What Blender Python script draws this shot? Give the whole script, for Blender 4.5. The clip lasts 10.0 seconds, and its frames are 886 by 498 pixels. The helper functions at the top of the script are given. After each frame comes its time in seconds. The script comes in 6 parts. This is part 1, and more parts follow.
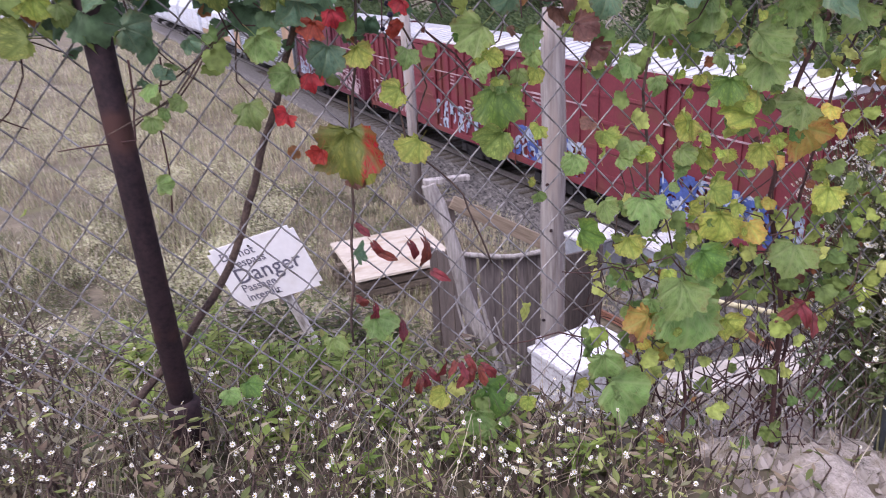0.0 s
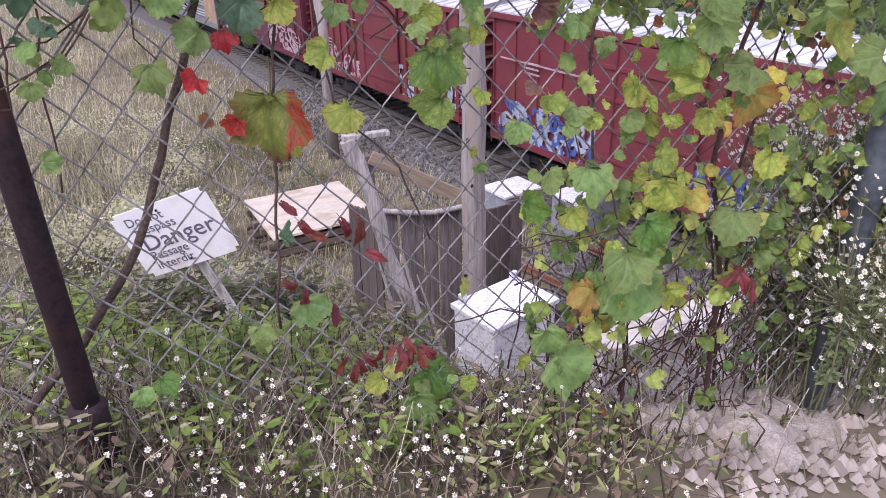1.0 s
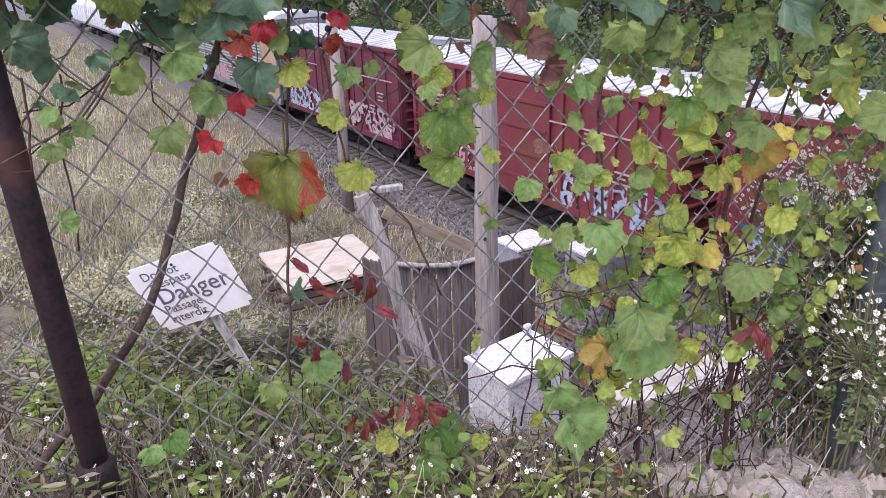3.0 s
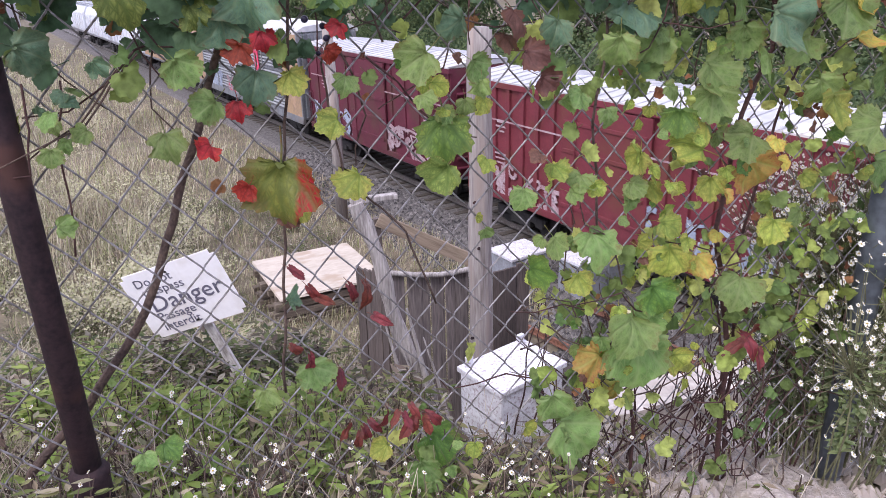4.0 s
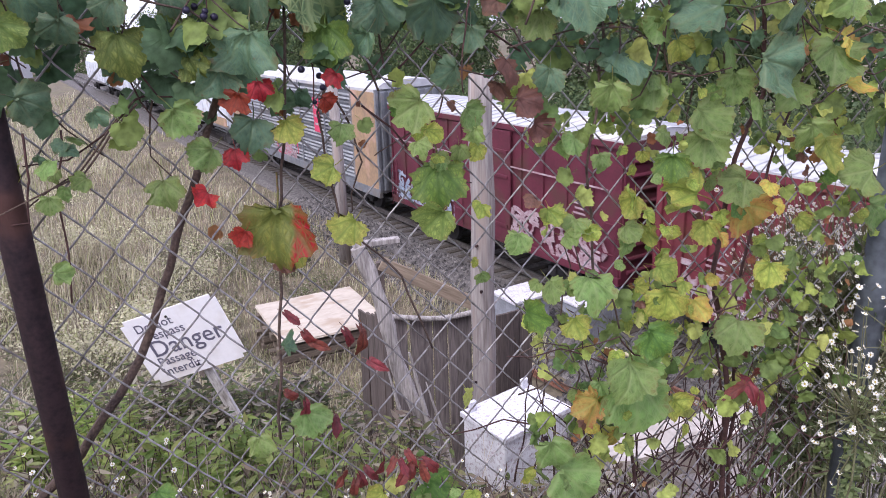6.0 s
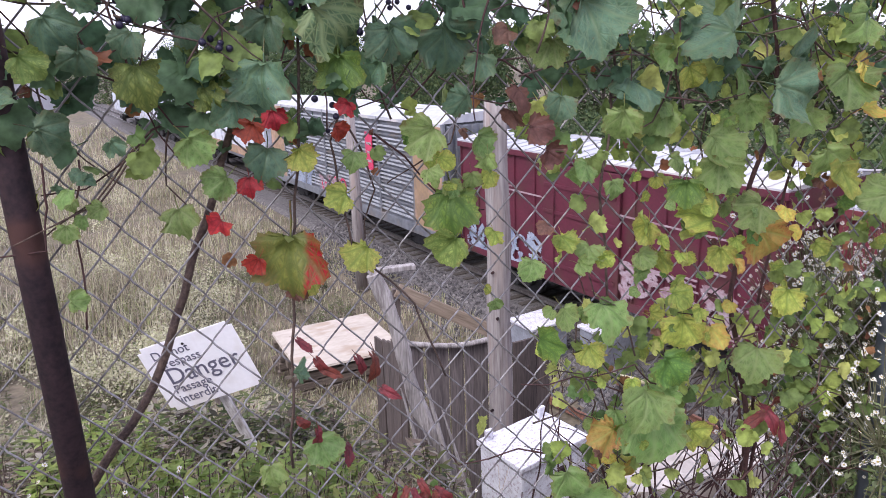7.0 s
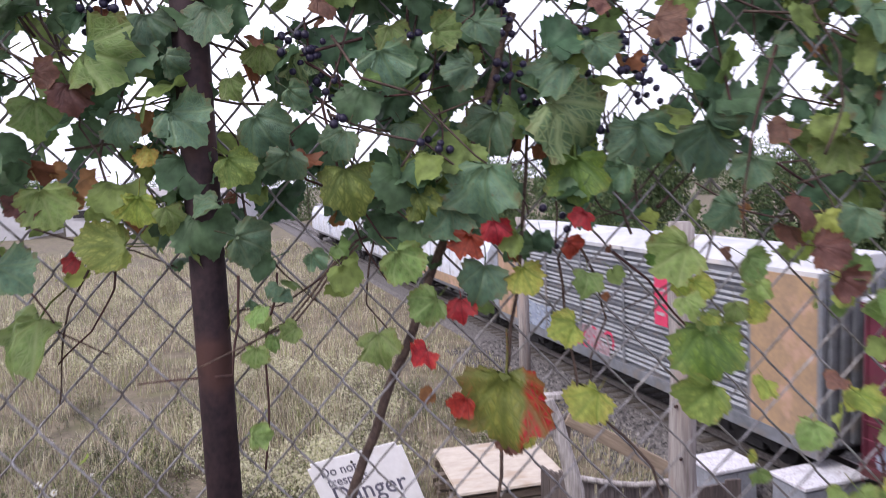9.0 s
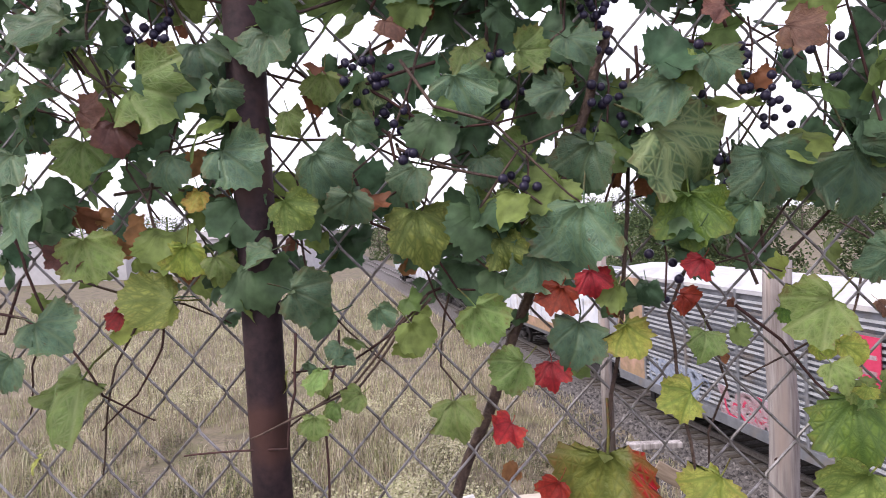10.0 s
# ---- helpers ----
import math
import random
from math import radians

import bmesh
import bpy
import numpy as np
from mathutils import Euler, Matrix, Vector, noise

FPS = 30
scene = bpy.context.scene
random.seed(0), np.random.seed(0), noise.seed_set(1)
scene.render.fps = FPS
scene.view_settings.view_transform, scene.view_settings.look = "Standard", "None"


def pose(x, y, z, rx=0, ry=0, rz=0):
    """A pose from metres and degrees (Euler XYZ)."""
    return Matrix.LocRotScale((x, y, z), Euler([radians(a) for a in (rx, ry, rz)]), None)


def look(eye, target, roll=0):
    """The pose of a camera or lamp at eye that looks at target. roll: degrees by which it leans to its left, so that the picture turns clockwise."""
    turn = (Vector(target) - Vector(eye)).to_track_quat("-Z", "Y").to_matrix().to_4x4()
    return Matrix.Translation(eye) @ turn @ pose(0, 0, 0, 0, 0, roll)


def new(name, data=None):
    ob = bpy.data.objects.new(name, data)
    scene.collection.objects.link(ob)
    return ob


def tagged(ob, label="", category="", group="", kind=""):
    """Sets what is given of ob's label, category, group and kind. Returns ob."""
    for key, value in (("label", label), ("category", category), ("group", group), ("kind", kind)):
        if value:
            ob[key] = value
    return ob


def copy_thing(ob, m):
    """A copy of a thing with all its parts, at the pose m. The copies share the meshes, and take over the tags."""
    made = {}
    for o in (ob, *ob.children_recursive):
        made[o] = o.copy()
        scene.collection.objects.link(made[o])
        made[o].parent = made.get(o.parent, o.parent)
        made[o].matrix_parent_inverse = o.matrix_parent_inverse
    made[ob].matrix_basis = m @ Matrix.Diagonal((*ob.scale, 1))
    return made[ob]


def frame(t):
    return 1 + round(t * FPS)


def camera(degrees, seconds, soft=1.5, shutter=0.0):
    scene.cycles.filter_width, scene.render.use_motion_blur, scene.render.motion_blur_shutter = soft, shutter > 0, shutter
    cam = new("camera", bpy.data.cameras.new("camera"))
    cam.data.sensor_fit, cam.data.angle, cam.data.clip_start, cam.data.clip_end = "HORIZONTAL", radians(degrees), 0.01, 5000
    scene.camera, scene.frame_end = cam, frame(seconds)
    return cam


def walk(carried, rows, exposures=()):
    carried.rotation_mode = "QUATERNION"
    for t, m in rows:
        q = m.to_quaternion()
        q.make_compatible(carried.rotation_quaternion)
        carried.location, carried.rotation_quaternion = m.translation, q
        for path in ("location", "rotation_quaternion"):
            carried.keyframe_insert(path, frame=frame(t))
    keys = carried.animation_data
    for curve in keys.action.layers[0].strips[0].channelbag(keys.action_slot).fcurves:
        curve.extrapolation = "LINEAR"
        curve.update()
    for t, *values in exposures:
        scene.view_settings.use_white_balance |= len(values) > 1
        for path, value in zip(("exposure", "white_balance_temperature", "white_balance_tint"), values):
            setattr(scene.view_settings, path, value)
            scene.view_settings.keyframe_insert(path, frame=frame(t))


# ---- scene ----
cam = camera(64.6, 10.0, soft=0.88, shutter=0.35)
PATH = [
    (0, (-0.239, -1.366, 1.084), (0.135, 0.444, 0.319), -3.4),
    (0.5, (-0.289, -1.27, 1.091), (0.233, 0.459, 0.232), -2.1),
    (1, (-0.242, -1.23, 1.082), (0.335, 0.462, 0.186), -1.6),
    (1.5, (-0.232, -1.233, 1.086), (0.342, 0.479, 0.226), -1.6),
    (2, (-0.232, -1.233, 1.088), (0.327, 0.514, 0.289), -2.1),
    (2.5, (-0.233, -1.231, 1.09), (0.325, 0.528, 0.32), -2.3),
    (4, (-0.243, -1.24, 1.092), (0.343, 0.526, 0.357), -1.5),
    (4.5, (-0.237, -1.242, 1.095), (0.361, 0.529, 0.385), -1.9),
    (5, (-0.235, -1.242, 1.094), (0.356, 0.541, 0.407), -1.9),
    (5.5, (-0.232, -1.246, 1.096), (0.367, 0.545, 0.436), -1.7),
    (7, (-0.222, -1.25, 1.096), (0.335, 0.592, 0.552), -2.3),
    (7.5, (-0.214, -1.246, 1.097), (0.311, 0.609, 0.564), -2.9),
    (8, (-0.207, -1.23, 1.108), (0.204, 0.664, 0.616), -3.4),
    (8.5, (-0.229, -1.216, 1.123), (-0.024, 0.736, 0.736), -3.4),
    (9, (-0.275, -1.003, 1.071), (-0.150, 0.985, 0.875), -2.4),
    (9.5, (-0.272, -0.856, 1.074), (-0.277, 1.142, 0.965), -2.6),
    (10, (-0.276, -0.862, 1.076), (-0.366, 1.135, 1.001), -3.1),
]
LIGHT = [(0, 1.21, 6350, 17), (2.5, 1.26, 6400, 13), (5, 1.28, 6400, 12), (7.5, 1.22, 6350, 12), (8.5, 1.18, 6450, 12), (9, 1.13, 6600, 11), (10, 1.25, 7000, 11)]
walk(cam, [(t, look(eye, target, roll)) for t, eye, target, roll in PATH], LIGHT)

# ---- light: bright overcast sky, weak wide sun from behind the viewer ----
SUN_EL, SUN_AZ = 50, -125
world = bpy.data.worlds.new("overcast_sky")
scene.world = world
world.use_nodes = True
wn, wl = world.node_tree.nodes, world.node_tree.links
bg = wn["Background"]
sky = wn.new("ShaderNodeTexSky")
sky.sky_type = "NISHITA"
sky.sun_disc = False
sky.sun_elevation, sky.sun_rotation = radians(SUN_EL), radians(SUN_AZ)
sky.air_density, sky.dust_density, sky.ozone_density = 1.2, 4.0, 1.5
cloud = wn.new("ShaderNodeMixRGB")
cloud.inputs[0].default_value = 0.8
cloud.inputs[2].default_value = (7.95, 7.95, 10.2, 1)
wl.new(sky.outputs[0], cloud.inputs[1])
wl.new(cloud.outputs[0], bg.inputs[0])
bg.inputs[1].default_value = 0.10
sun = new("sun", bpy.data.lights.new("sun", "SUN"))
sun.data.energy, sun.data.angle, sun.data.color = 1.15, radians(20), (1, 0.97, 0.95)
sun.matrix_world = look((0, 0, 20), Vector((0, 0, 20)) - 10 * Vector((math.sin(radians(SUN_AZ)) * math.cos(radians(SUN_EL)), math.cos(radians(SUN_AZ)) * math.cos(radians(SUN_EL)), math.sin(radians(SUN_EL)))))


# ---- materials ----
def mat(name, base, dark=None, scale=20.0, rough=0.75, metal=0.0, bump=0.25, fine=4.0, coords="Object", per_object=0.0, spread=(0.35, 0.65), through_light=0.0, stretch=(1, 1, 1), stain=None, stain_scale=1.5, spec=0.3):
    """Two noises of different scale between two colours, a stain layer, and bump."""
    m = bpy.data.materials.new(name)
    m.use_nodes = True
    n, l = m.node_tree.nodes, m.node_tree.links
    p = n["Principled BSDF"]
    dark = dark or tuple(c * 0.6 for c in base)
    tc = n.new("ShaderNodeTexCoord")
    mp = n.new("ShaderNodeMapping")
    mp.inputs["Scale"].default_value = stretch
    l.new(tc.outputs[coords], mp.inputs[0])
    a = n.new("ShaderNodeTexNoise")
    a.inputs["Scale"].default_value, a.inputs["Detail"].default_value = scale, 6
    b = n.new("ShaderNodeTexNoise")
    b.inputs["Scale"].default_value, b.inputs["Detail"].default_value = scale * fine, 4
    l.new(mp.outputs[0], a.inputs[0]); l.new(mp.outputs[0], b.inputs[0])
    mixn = n.new("ShaderNodeMath"); mixn.operation = "MULTIPLY_ADD"
    mixn.inputs[1].default_value = 0.4
    half = n.new("ShaderNodeMath"); half.operation = "MULTIPLY"; half.inputs[1].default_value = 0.6
    l.new(a.outputs[0], half.inputs[0]); l.new(b.outputs[0], mixn.inputs[0]); l.new(half.outputs[0], mixn.inputs[2])
    r = n.new("ShaderNodeValToRGB")
    r.color_ramp.elements[0].position, r.color_ramp.elements[1].position = spread
    r.color_ramp.elements[0].color, r.color_ramp.elements[1].color = (*dark, 1), (*base, 1)
    l.new(mixn.outputs[0], r.inputs[0])
    col = r.outputs[0]
    if stain:
        s = n.new("ShaderNodeTexNoise"); s.inputs["Scale"].default_value, s.inputs["Detail"].default_value = stain_scale, 8
        l.new(mp.outputs[0], s.inputs[0])
        sr = n.new("ShaderNodeValToRGB"); sr.color_ramp.elements[0].position, sr.color_ramp.elements[1].position = 0.52, 0.66
        l.new(s.outputs[0], sr.inputs[0])
        sm = n.new("ShaderNodeMixRGB"); sm.inputs[2].default_value = (*stain, 1)
        l.new(sr.outputs[0], sm.inputs[0]); l.new(col, sm.inputs[1]); col = sm.outputs[0]
    if per_object:
        oi = n.new("ShaderNodeObjectInfo")
        hv = n.new("ShaderNodeHueSaturation")
        vr = n.new("ShaderNodeMapRange"); vr.inputs[3].default_value, vr.inputs[4].default_value = 1 - per_object, 1 + per_object
        l.new(oi.outputs["Random"], vr.inputs[0]); l.new(vr.outputs[0], hv.inputs["Value"])
        l.new(col, hv.inputs["Color"]); col = hv.outputs[0]
    l.new(col, p.inputs["Base Color"])
    p.inputs["Roughness"].default_value, p.inputs["Metallic"].default_value = rough, metal
    p.inputs["Specular IOR Level"].default_value = spec
    if bump:
        bp = n.new("ShaderNodeBump"); bp.inputs["Strength"].default_value, bp.inputs["Distance"].default_value = bump, 0.02
        l.new(mixn.outputs[0], bp.inputs["Height"]); l.new(bp.outputs[0], p.inputs["Normal"])
    if through_light:
        t = n.new("ShaderNodeBsdfTranslucent"); l.new(col, t.inputs[0])
        ms = n.new("ShaderNodeMixShader"); ms.inputs[0].default_value = through_light
        l.new(p.outputs[0], ms.inputs[1]); l.new(t.outputs[0], ms.inputs[2])
        l.new(ms.outputs[0], n["Material Output"].inputs[0])
    return m


def leaf_mat(name, base, edge, vein, through_light=0.35, vein_width=0.02, band=0.0, rough=0.5, split=None, step=0.085):
    """A leaf with five main veins from its stalk, side veins, and an edge of another colour."""
    m = bpy.data.materials.new(name)
    m.use_nodes = True
    n, l = m.node_tree.nodes, m.node_tree.links
    p = n["Principled BSDF"]

    def op(kind, a, b=None):
        q = n.new("ShaderNodeMath"); q.operation = kind
        for i, v in enumerate((a, b)):
            if v is None:
                continue
            if isinstance(v, (int, float)):
                q.inputs[i].default_value = v
            else:
                l.new(v, q.inputs[i])
        return q.outputs[0]
    tc = n.new("ShaderNodeTexCoord")
    sp = n.new("ShaderNodeSeparateXYZ"); l.new(tc.outputs["Object"], sp.inputs[0])
    x, y = sp.outputs[0], sp.outputs[1]
    best = None
    for deg in (0, 38, -38, 82, -82):
        c, s = math.cos(radians(deg)), math.sin(radians(deg))
        across = op("ABSOLUTE", op("SUBTRACT", op("MULTIPLY", x, c), op("MULTIPLY", y, s)))
        along = op("ADD", op("MULTIPLY", x, s), op("MULTIPLY", y, c))
        d = op("ADD", across, op("MULTIPLY", op("LESS_THAN", along, 0.0), 1.0))
        side = op("ADD", op("MULTIPLY", op("PINGPONG", op("SUBTRACT", along, op("MULTIPLY", across, 0.8)), step), 1.6), 0.0 if band else 0.02)
        d = op("MINIMUM", d, side)
        best = d if best is None else op("MINIMUM", best, d)
    vr = n.new("ShaderNodeMapRange"); vr.inputs[1].default_value, vr.inputs[2].default_value = vein_width * 0.5, vein_width * (2.2 + band)
    vr.inputs[3].default_value, vr.inputs[4].default_value = 1, 0
    l.new(best, vr.inputs[0])
    oi = n.new("ShaderNodeObjectInfo")
    shift = n.new("ShaderNodeVectorMath"); shift.operation = "ADD"
    l.new(tc.outputs["Object"], shift.inputs[0]); l.new(oi.outputs["Random"], shift.inputs[1])
    ns = n.new("ShaderNodeTexNoise"); ns.inputs["Scale"].default_value, ns.inputs["Detail"].default_value = 4, 5
    l.new(shift.outputs[0], ns.inputs[0])
    rad = op("SQRT", op("ADD", op("POWER", x, 2), op("POWER", op("SUBTRACT", y, 0.35), 2)))
    er = n.new("ShaderNodeMapRange"); er.inputs[1].default_value, er.inputs[2].default_value = 0.55, 0.95
    l.new(op("ADD", rad, op("MULTIPLY", ns.outputs[0], 0.55)), er.inputs[0])
    c1 = n.new("ShaderNodeMixRGB"); c1.inputs[1].default_value, c1.inputs[2].default_value = (*base, 1), (*edge, 1)
    l.new(er.outputs[0], c1.inputs[0])
    blade_col = c1.outputs[0]
    if split:
        half = n.new("ShaderNodeMapRange"); half.inputs[1].default_value, half.inputs[2].default_value = 0.16, 0.24
        l.new(op("ADD", op("MULTIPLY", x, -1.0), op("MULTIPLY", op("SUBTRACT", ns.outputs[0], 0.5), 0.35)), half.inputs[0])
        cs = n.new("ShaderNodeMixRGB"); cs.inputs[2].default_value = (*split, 1)
        l.new(half.outputs[0], cs.inputs[0]); l.new(blade_col, cs.inputs[1]); blade_col = cs.outputs[0]
    nf = n.new("ShaderNodeTexNoise"); nf.inputs["Scale"].default_value = 22
    l.new(shift.outputs[0], nf.inputs[0])
    sr = n.new("ShaderNodeMapRange"); sr.inputs[1].default_value, sr.inputs[2].default_value = 0.68, 0.76
    l.new(nf.outputs[0], sr.inputs[0])
    mot = n.new("ShaderNodeTexNoise"); mot.inputs["Scale"].default_value, mot.inputs["Detail"].default_value = 7, 3
    l.new(shift.outputs[0], mot.inputs[0])
    mh = n.new("ShaderNodeHueSaturation"); mv = n.new("ShaderNodeMapRange")
    mv.inputs[1].default_value, mv.inputs[2].default_value, mv.inputs[3].default_value, mv.inputs[4].default_value = 0.3, 0.7, 0.7, 1.3
    l.new(mot.outputs[0], mv.inputs[0]); l.new(mv.outputs[0], mh.inputs["Value"]); l.new(blade_col, mh.inputs["Color"])
    dry = n.new("ShaderNodeMapRange"); dry.inputs[1].default_value, dry.inputs[2].default_value = 0.84, 0.95
    l.new(op("ADD", rad, op("MULTIPLY", mot.outputs[0], 0.75)), dry.inputs[0])
    c0 = n.new("ShaderNodeMixRGB"); c0.inputs[2].default_value = (0.13, 0.07, 0.03, 1)
    l.new(op("MULTIPLY", op("MAXIMUM", sr.outputs[0], dry.outputs[0]), 0.65), c0.inputs[0]); l.new(mh.outputs[0], c0.inputs[1])
    c2 = n.new("ShaderNodeMixRGB"); c2.inputs[2].default_value = (*vein, 1)
    l.new(op("MULTIPLY", vr.outputs[0], 0.65), c2.inputs[0]); l.new(c0.outputs[0], c2.inputs[1])
    hv = n.new("ShaderNodeHueSaturation")
    hr = n.new("ShaderNodeMapRange"); hr.inputs[3].default_value, hr.inputs[4].default_value = 0.485, 0.515
    l.new(oi.outputs["Random"], hr.inputs[0]); l.new(hr.outputs[0], hv.inputs["Hue"])
    vv = op("ADD", op("MULTIPLY", op("FRACT", op("MULTIPLY", oi.outputs["Random"], 7.3)), 0.5), 0.75)
    l.new(vv, hv.inputs["Value"]); l.new(c2.outputs[0], hv.inputs["Color"])
    l.new(hv.outputs[0], p.inputs["Base Color"])
    p.inputs["Roughness"].default_value = rough
    p.inputs["Specular IOR Level"].default_value = 0.35
    bp = n.new("ShaderNodeBump"); bp.inputs["Strength"].default_value, bp.inputs["Distance"].default_value = 0.22, 0.05
    l.new(op("SUBTRACT", nf.outputs[0], vr.outputs[0]), bp.inputs["Height"]); l.new(bp.outputs[0], p.inputs["Normal"])
    t = n.new("ShaderNodeBsdfTranslucent"); l.new(hv.outputs[0], t.inputs[0])
    ms = n.new("ShaderNodeMixShader"); ms.inputs[0].default_value = through_light
    l.new(p.outputs[0], ms.inputs[1]); l.new(t.outputs[0], ms.inputs[2])
    l.new(ms.outputs[0], n["Material Output"].inputs[0])
    return m


def island_mat(name, colours, rough=0.7, through_light=0.3, grain=0.35):
    """Blades and small leaves: each island takes one of several colours."""
    m = bpy.data.materials.new(name)
    m.use_nodes = True
    n, l = m.node_tree.nodes, m.node_tree.links
    p = n["Principled BSDF"]
    g = n.new("ShaderNodeNewGeometry")
    r = n.new("ShaderNodeValToRGB"); r.color_ramp.interpolation = "LINEAR"
    e = r.color_ramp.elements
    while len(e) < len(colours):
        e.new(0.5)
    for i, c in enumerate(colours):
        e[i].position, e[i].color = i / (len(colours) - 1), (*c, 1)
    l.new(g.outputs["Random Per Island"], r.inputs[0])
    tc = n.new("ShaderNodeTexCoord")
    ns = n.new("ShaderNodeTexNoise"); ns.inputs["Scale"].default_value = grain; ns.inputs["Detail"].default_value = 5
    l.new(tc.outputs["Object"], ns.inputs[0])
    hv = n.new("ShaderNodeHueSaturation")
    mr = n.new("ShaderNodeMapRange"); mr.inputs[1].default_value, mr.inputs[2].default_value = 0.3, 0.7; mr.inputs[3].default_value, mr.inputs[4].default_value = 0.6, 1.3
    l.new(ns.outputs[0], mr.inputs[0]); l.new(mr.outputs[0], hv.inputs["Value"]); l.new(r.outputs[0], hv.inputs["Color"])
    l.new(hv.outputs[0], p.inputs["Base Color"])
    p.inputs["Roughness"].default_value, p.inputs["Specular IOR Level"].default_value = rough, 0.2
    t = n.new("ShaderNodeBsdfTranslucent"); l.new(hv.outputs[0], t.inputs[0])
    ms = n.new("ShaderNodeMixShader"); ms.inputs[0].default_value = through_light
    l.new(p.outputs[0], ms.inputs[1]); l.new(t.outputs[0], ms.inputs[2])
    l.new(ms.outputs[0], n["Material Output"].inputs[0])
    return m


M_SOIL = mat("soil_and_thatch", (0.19, 0.155, 0.11), (0.06, 0.05, 0.035), 0.9, 0.95, bump=0.6, fine=9, stain=(0.12, 0.11, 0.06), stain_scale=0.5)
M_BALLAST = mat("ballast", (0.155, 0.14, 0.135), (0.04, 0.036, 0.036), 7, 0.95, bump=1.0, fine=3)
M_PALE = mat("pale_rubble", (0.44, 0.385, 0.36), (0.26, 0.22, 0.2), 9, 0.95, bump=0.8, stain=(0.25, 0.21, 0.17), stain_scale=4)
M_WIRE = mat("galvanised_wire", (0.29, 0.28, 0.295), (0.11, 0.095, 0.09), 30, 0.45, 0.5, bump=0.2)
M_RUST = mat("rusted_brown_steel", (0.043, 0.026, 0.029), (0.02, 0.014, 0.017), 28, 0.75, 0.1, bump=0.12, stain=(0.066, 0.034, 0.03), stain_scale=9, spec=0.15)
M_GALV = mat("weathered_galvanised_steel", (0.15, 0.17, 0.2), (0.08, 0.09, 0.11), 12, 0.55, 0.4, bump=0.1)
M_RED = mat("boxcar_red_paint", (0.155, 0.028, 0.04), (0.11, 0.02, 0.028), 1.6, 0.65, bump=0.15, fine=9, stain=(0.12, 0.035, 0.03), stain_scale=1.1)
M_MAROON = mat("boxcar_maroon_paint", (0.115, 0.02, 0.038), (0.075, 0.015, 0.026), 1.6, 0.65, bump=0.15, fine=9, stain=(0.08, 0.03, 0.03), stain_scale=1.1)
M_ROOF = mat("white_roof_paint", (0.43, 0.43, 0.46), (0.32, 0.32, 0.345), 1.2, 0.6, bump=0.1, stain=(0.5, 0.47, 0.45), stain_scale=0.8)
M_UNDER = mat("black_running_gear", (0.035, 0.032, 0.033), (0.015, 0.014, 0.015), 4, 0.8, bump=0.4)
M_SLEEPER = mat("dark_old_sleeper_wood", (0.085, 0.07, 0.06), (0.04, 0.033, 0.03), 6, 0.9, bump=0.4)
M_GREENSTEM = mat("green_brown_stem", (0.17, 0.17, 0.09), (0.09, 0.085, 0.05), 40, 0.8, bump=0)
M_STEEL = mat("worn_steel", (0.28, 0.26, 0.25), (0.14, 0.12, 0.11), 10, 0.4, 0.8, bump=0.1)
M_GREYCAR = mat("grey_slat_panel", (0.205, 0.212, 0.235), (0.13, 0.138, 0.155), 2, 0.55, 0.3, bump=0.1, stain=(0.2, 0.18, 0.17))
M_LIGHTSLAT = mat("bright_slat_edge", (0.46, 0.475, 0.51), (0.32, 0.33, 0.355), 3, 0.5, 0.2, bump=0.05)
M_ORANGE = mat("faded_orange_paint", (0.33, 0.22, 0.13), (0.23, 0.16, 0.11), 2.2, 0.7, bump=0.15, stain=(0.42, 0.26, 0.2))
M_PINK = mat("red_marker_panel", (0.55, 0.05, 0.12), (0.45, 0.03, 0.08), 4, 0.6, bump=0.1)
M_BLUE = mat("blue_spray_paint", (0.06, 0.1, 0.3), (0.03, 0.045, 0.14), 3, 0.6, bump=0)
M_CYAN = mat("pale_blue_spray_paint", (0.34, 0.38, 0.46), (0.17, 0.2, 0.28), 3, 0.6, bump=0)
M_WHITEP = mat("white_spray_paint", (0.4, 0.33, 0.36), (0.24, 0.13, 0.15), 5, 0.6, bump=0)
M_SIGN = mat("white_sign_face", (0.86, 0.84, 0.88), (0.78, 0.76, 0.8), 4, 0.45, bump=0.05, fine=8, stain=(0.7, 0.66, 0.66), stain_scale=3)
M_INK = mat("faded_dark_lettering", (0.17, 0.16, 0.22), (0.08, 0.075, 0.11), 30, 0.7, bump=0)
M_WOODW = mat("white_peeling_wood", (0.76, 0.74, 0.74), (0.36, 0.33, 0.32), 24, 0.85, bump=0.5, stretch=(1, 1, 0.3), stain=(0.2, 0.17, 0.16), stain_scale=16)
M_PLY = mat("pale_plywood", (0.46, 0.4, 0.34), (0.36, 0.31, 0.26), 2.5, 0.8, bump=0.1, stretch=(0.6, 1.3, 1), stain=(0.33, 0.26, 0.2), stain_scale=2)
# wood colour darkened to carry the shade under the plywood
M_LUMBER = mat("shaded_old_lumber", (0.19, 0.15, 0.12), (0.07, 0.055, 0.045), 5, 0.85, bump=0.4, stretch=(0.2, 2, 2))
M_GREYWOOD = mat("silver_grey_boards", (0.2, 0.168, 0.163), (0.075, 0.062, 0.062), 8, 0.9, bump=0.6, stretch=(1.5, 1.5, 0.12), per_object=0.22)
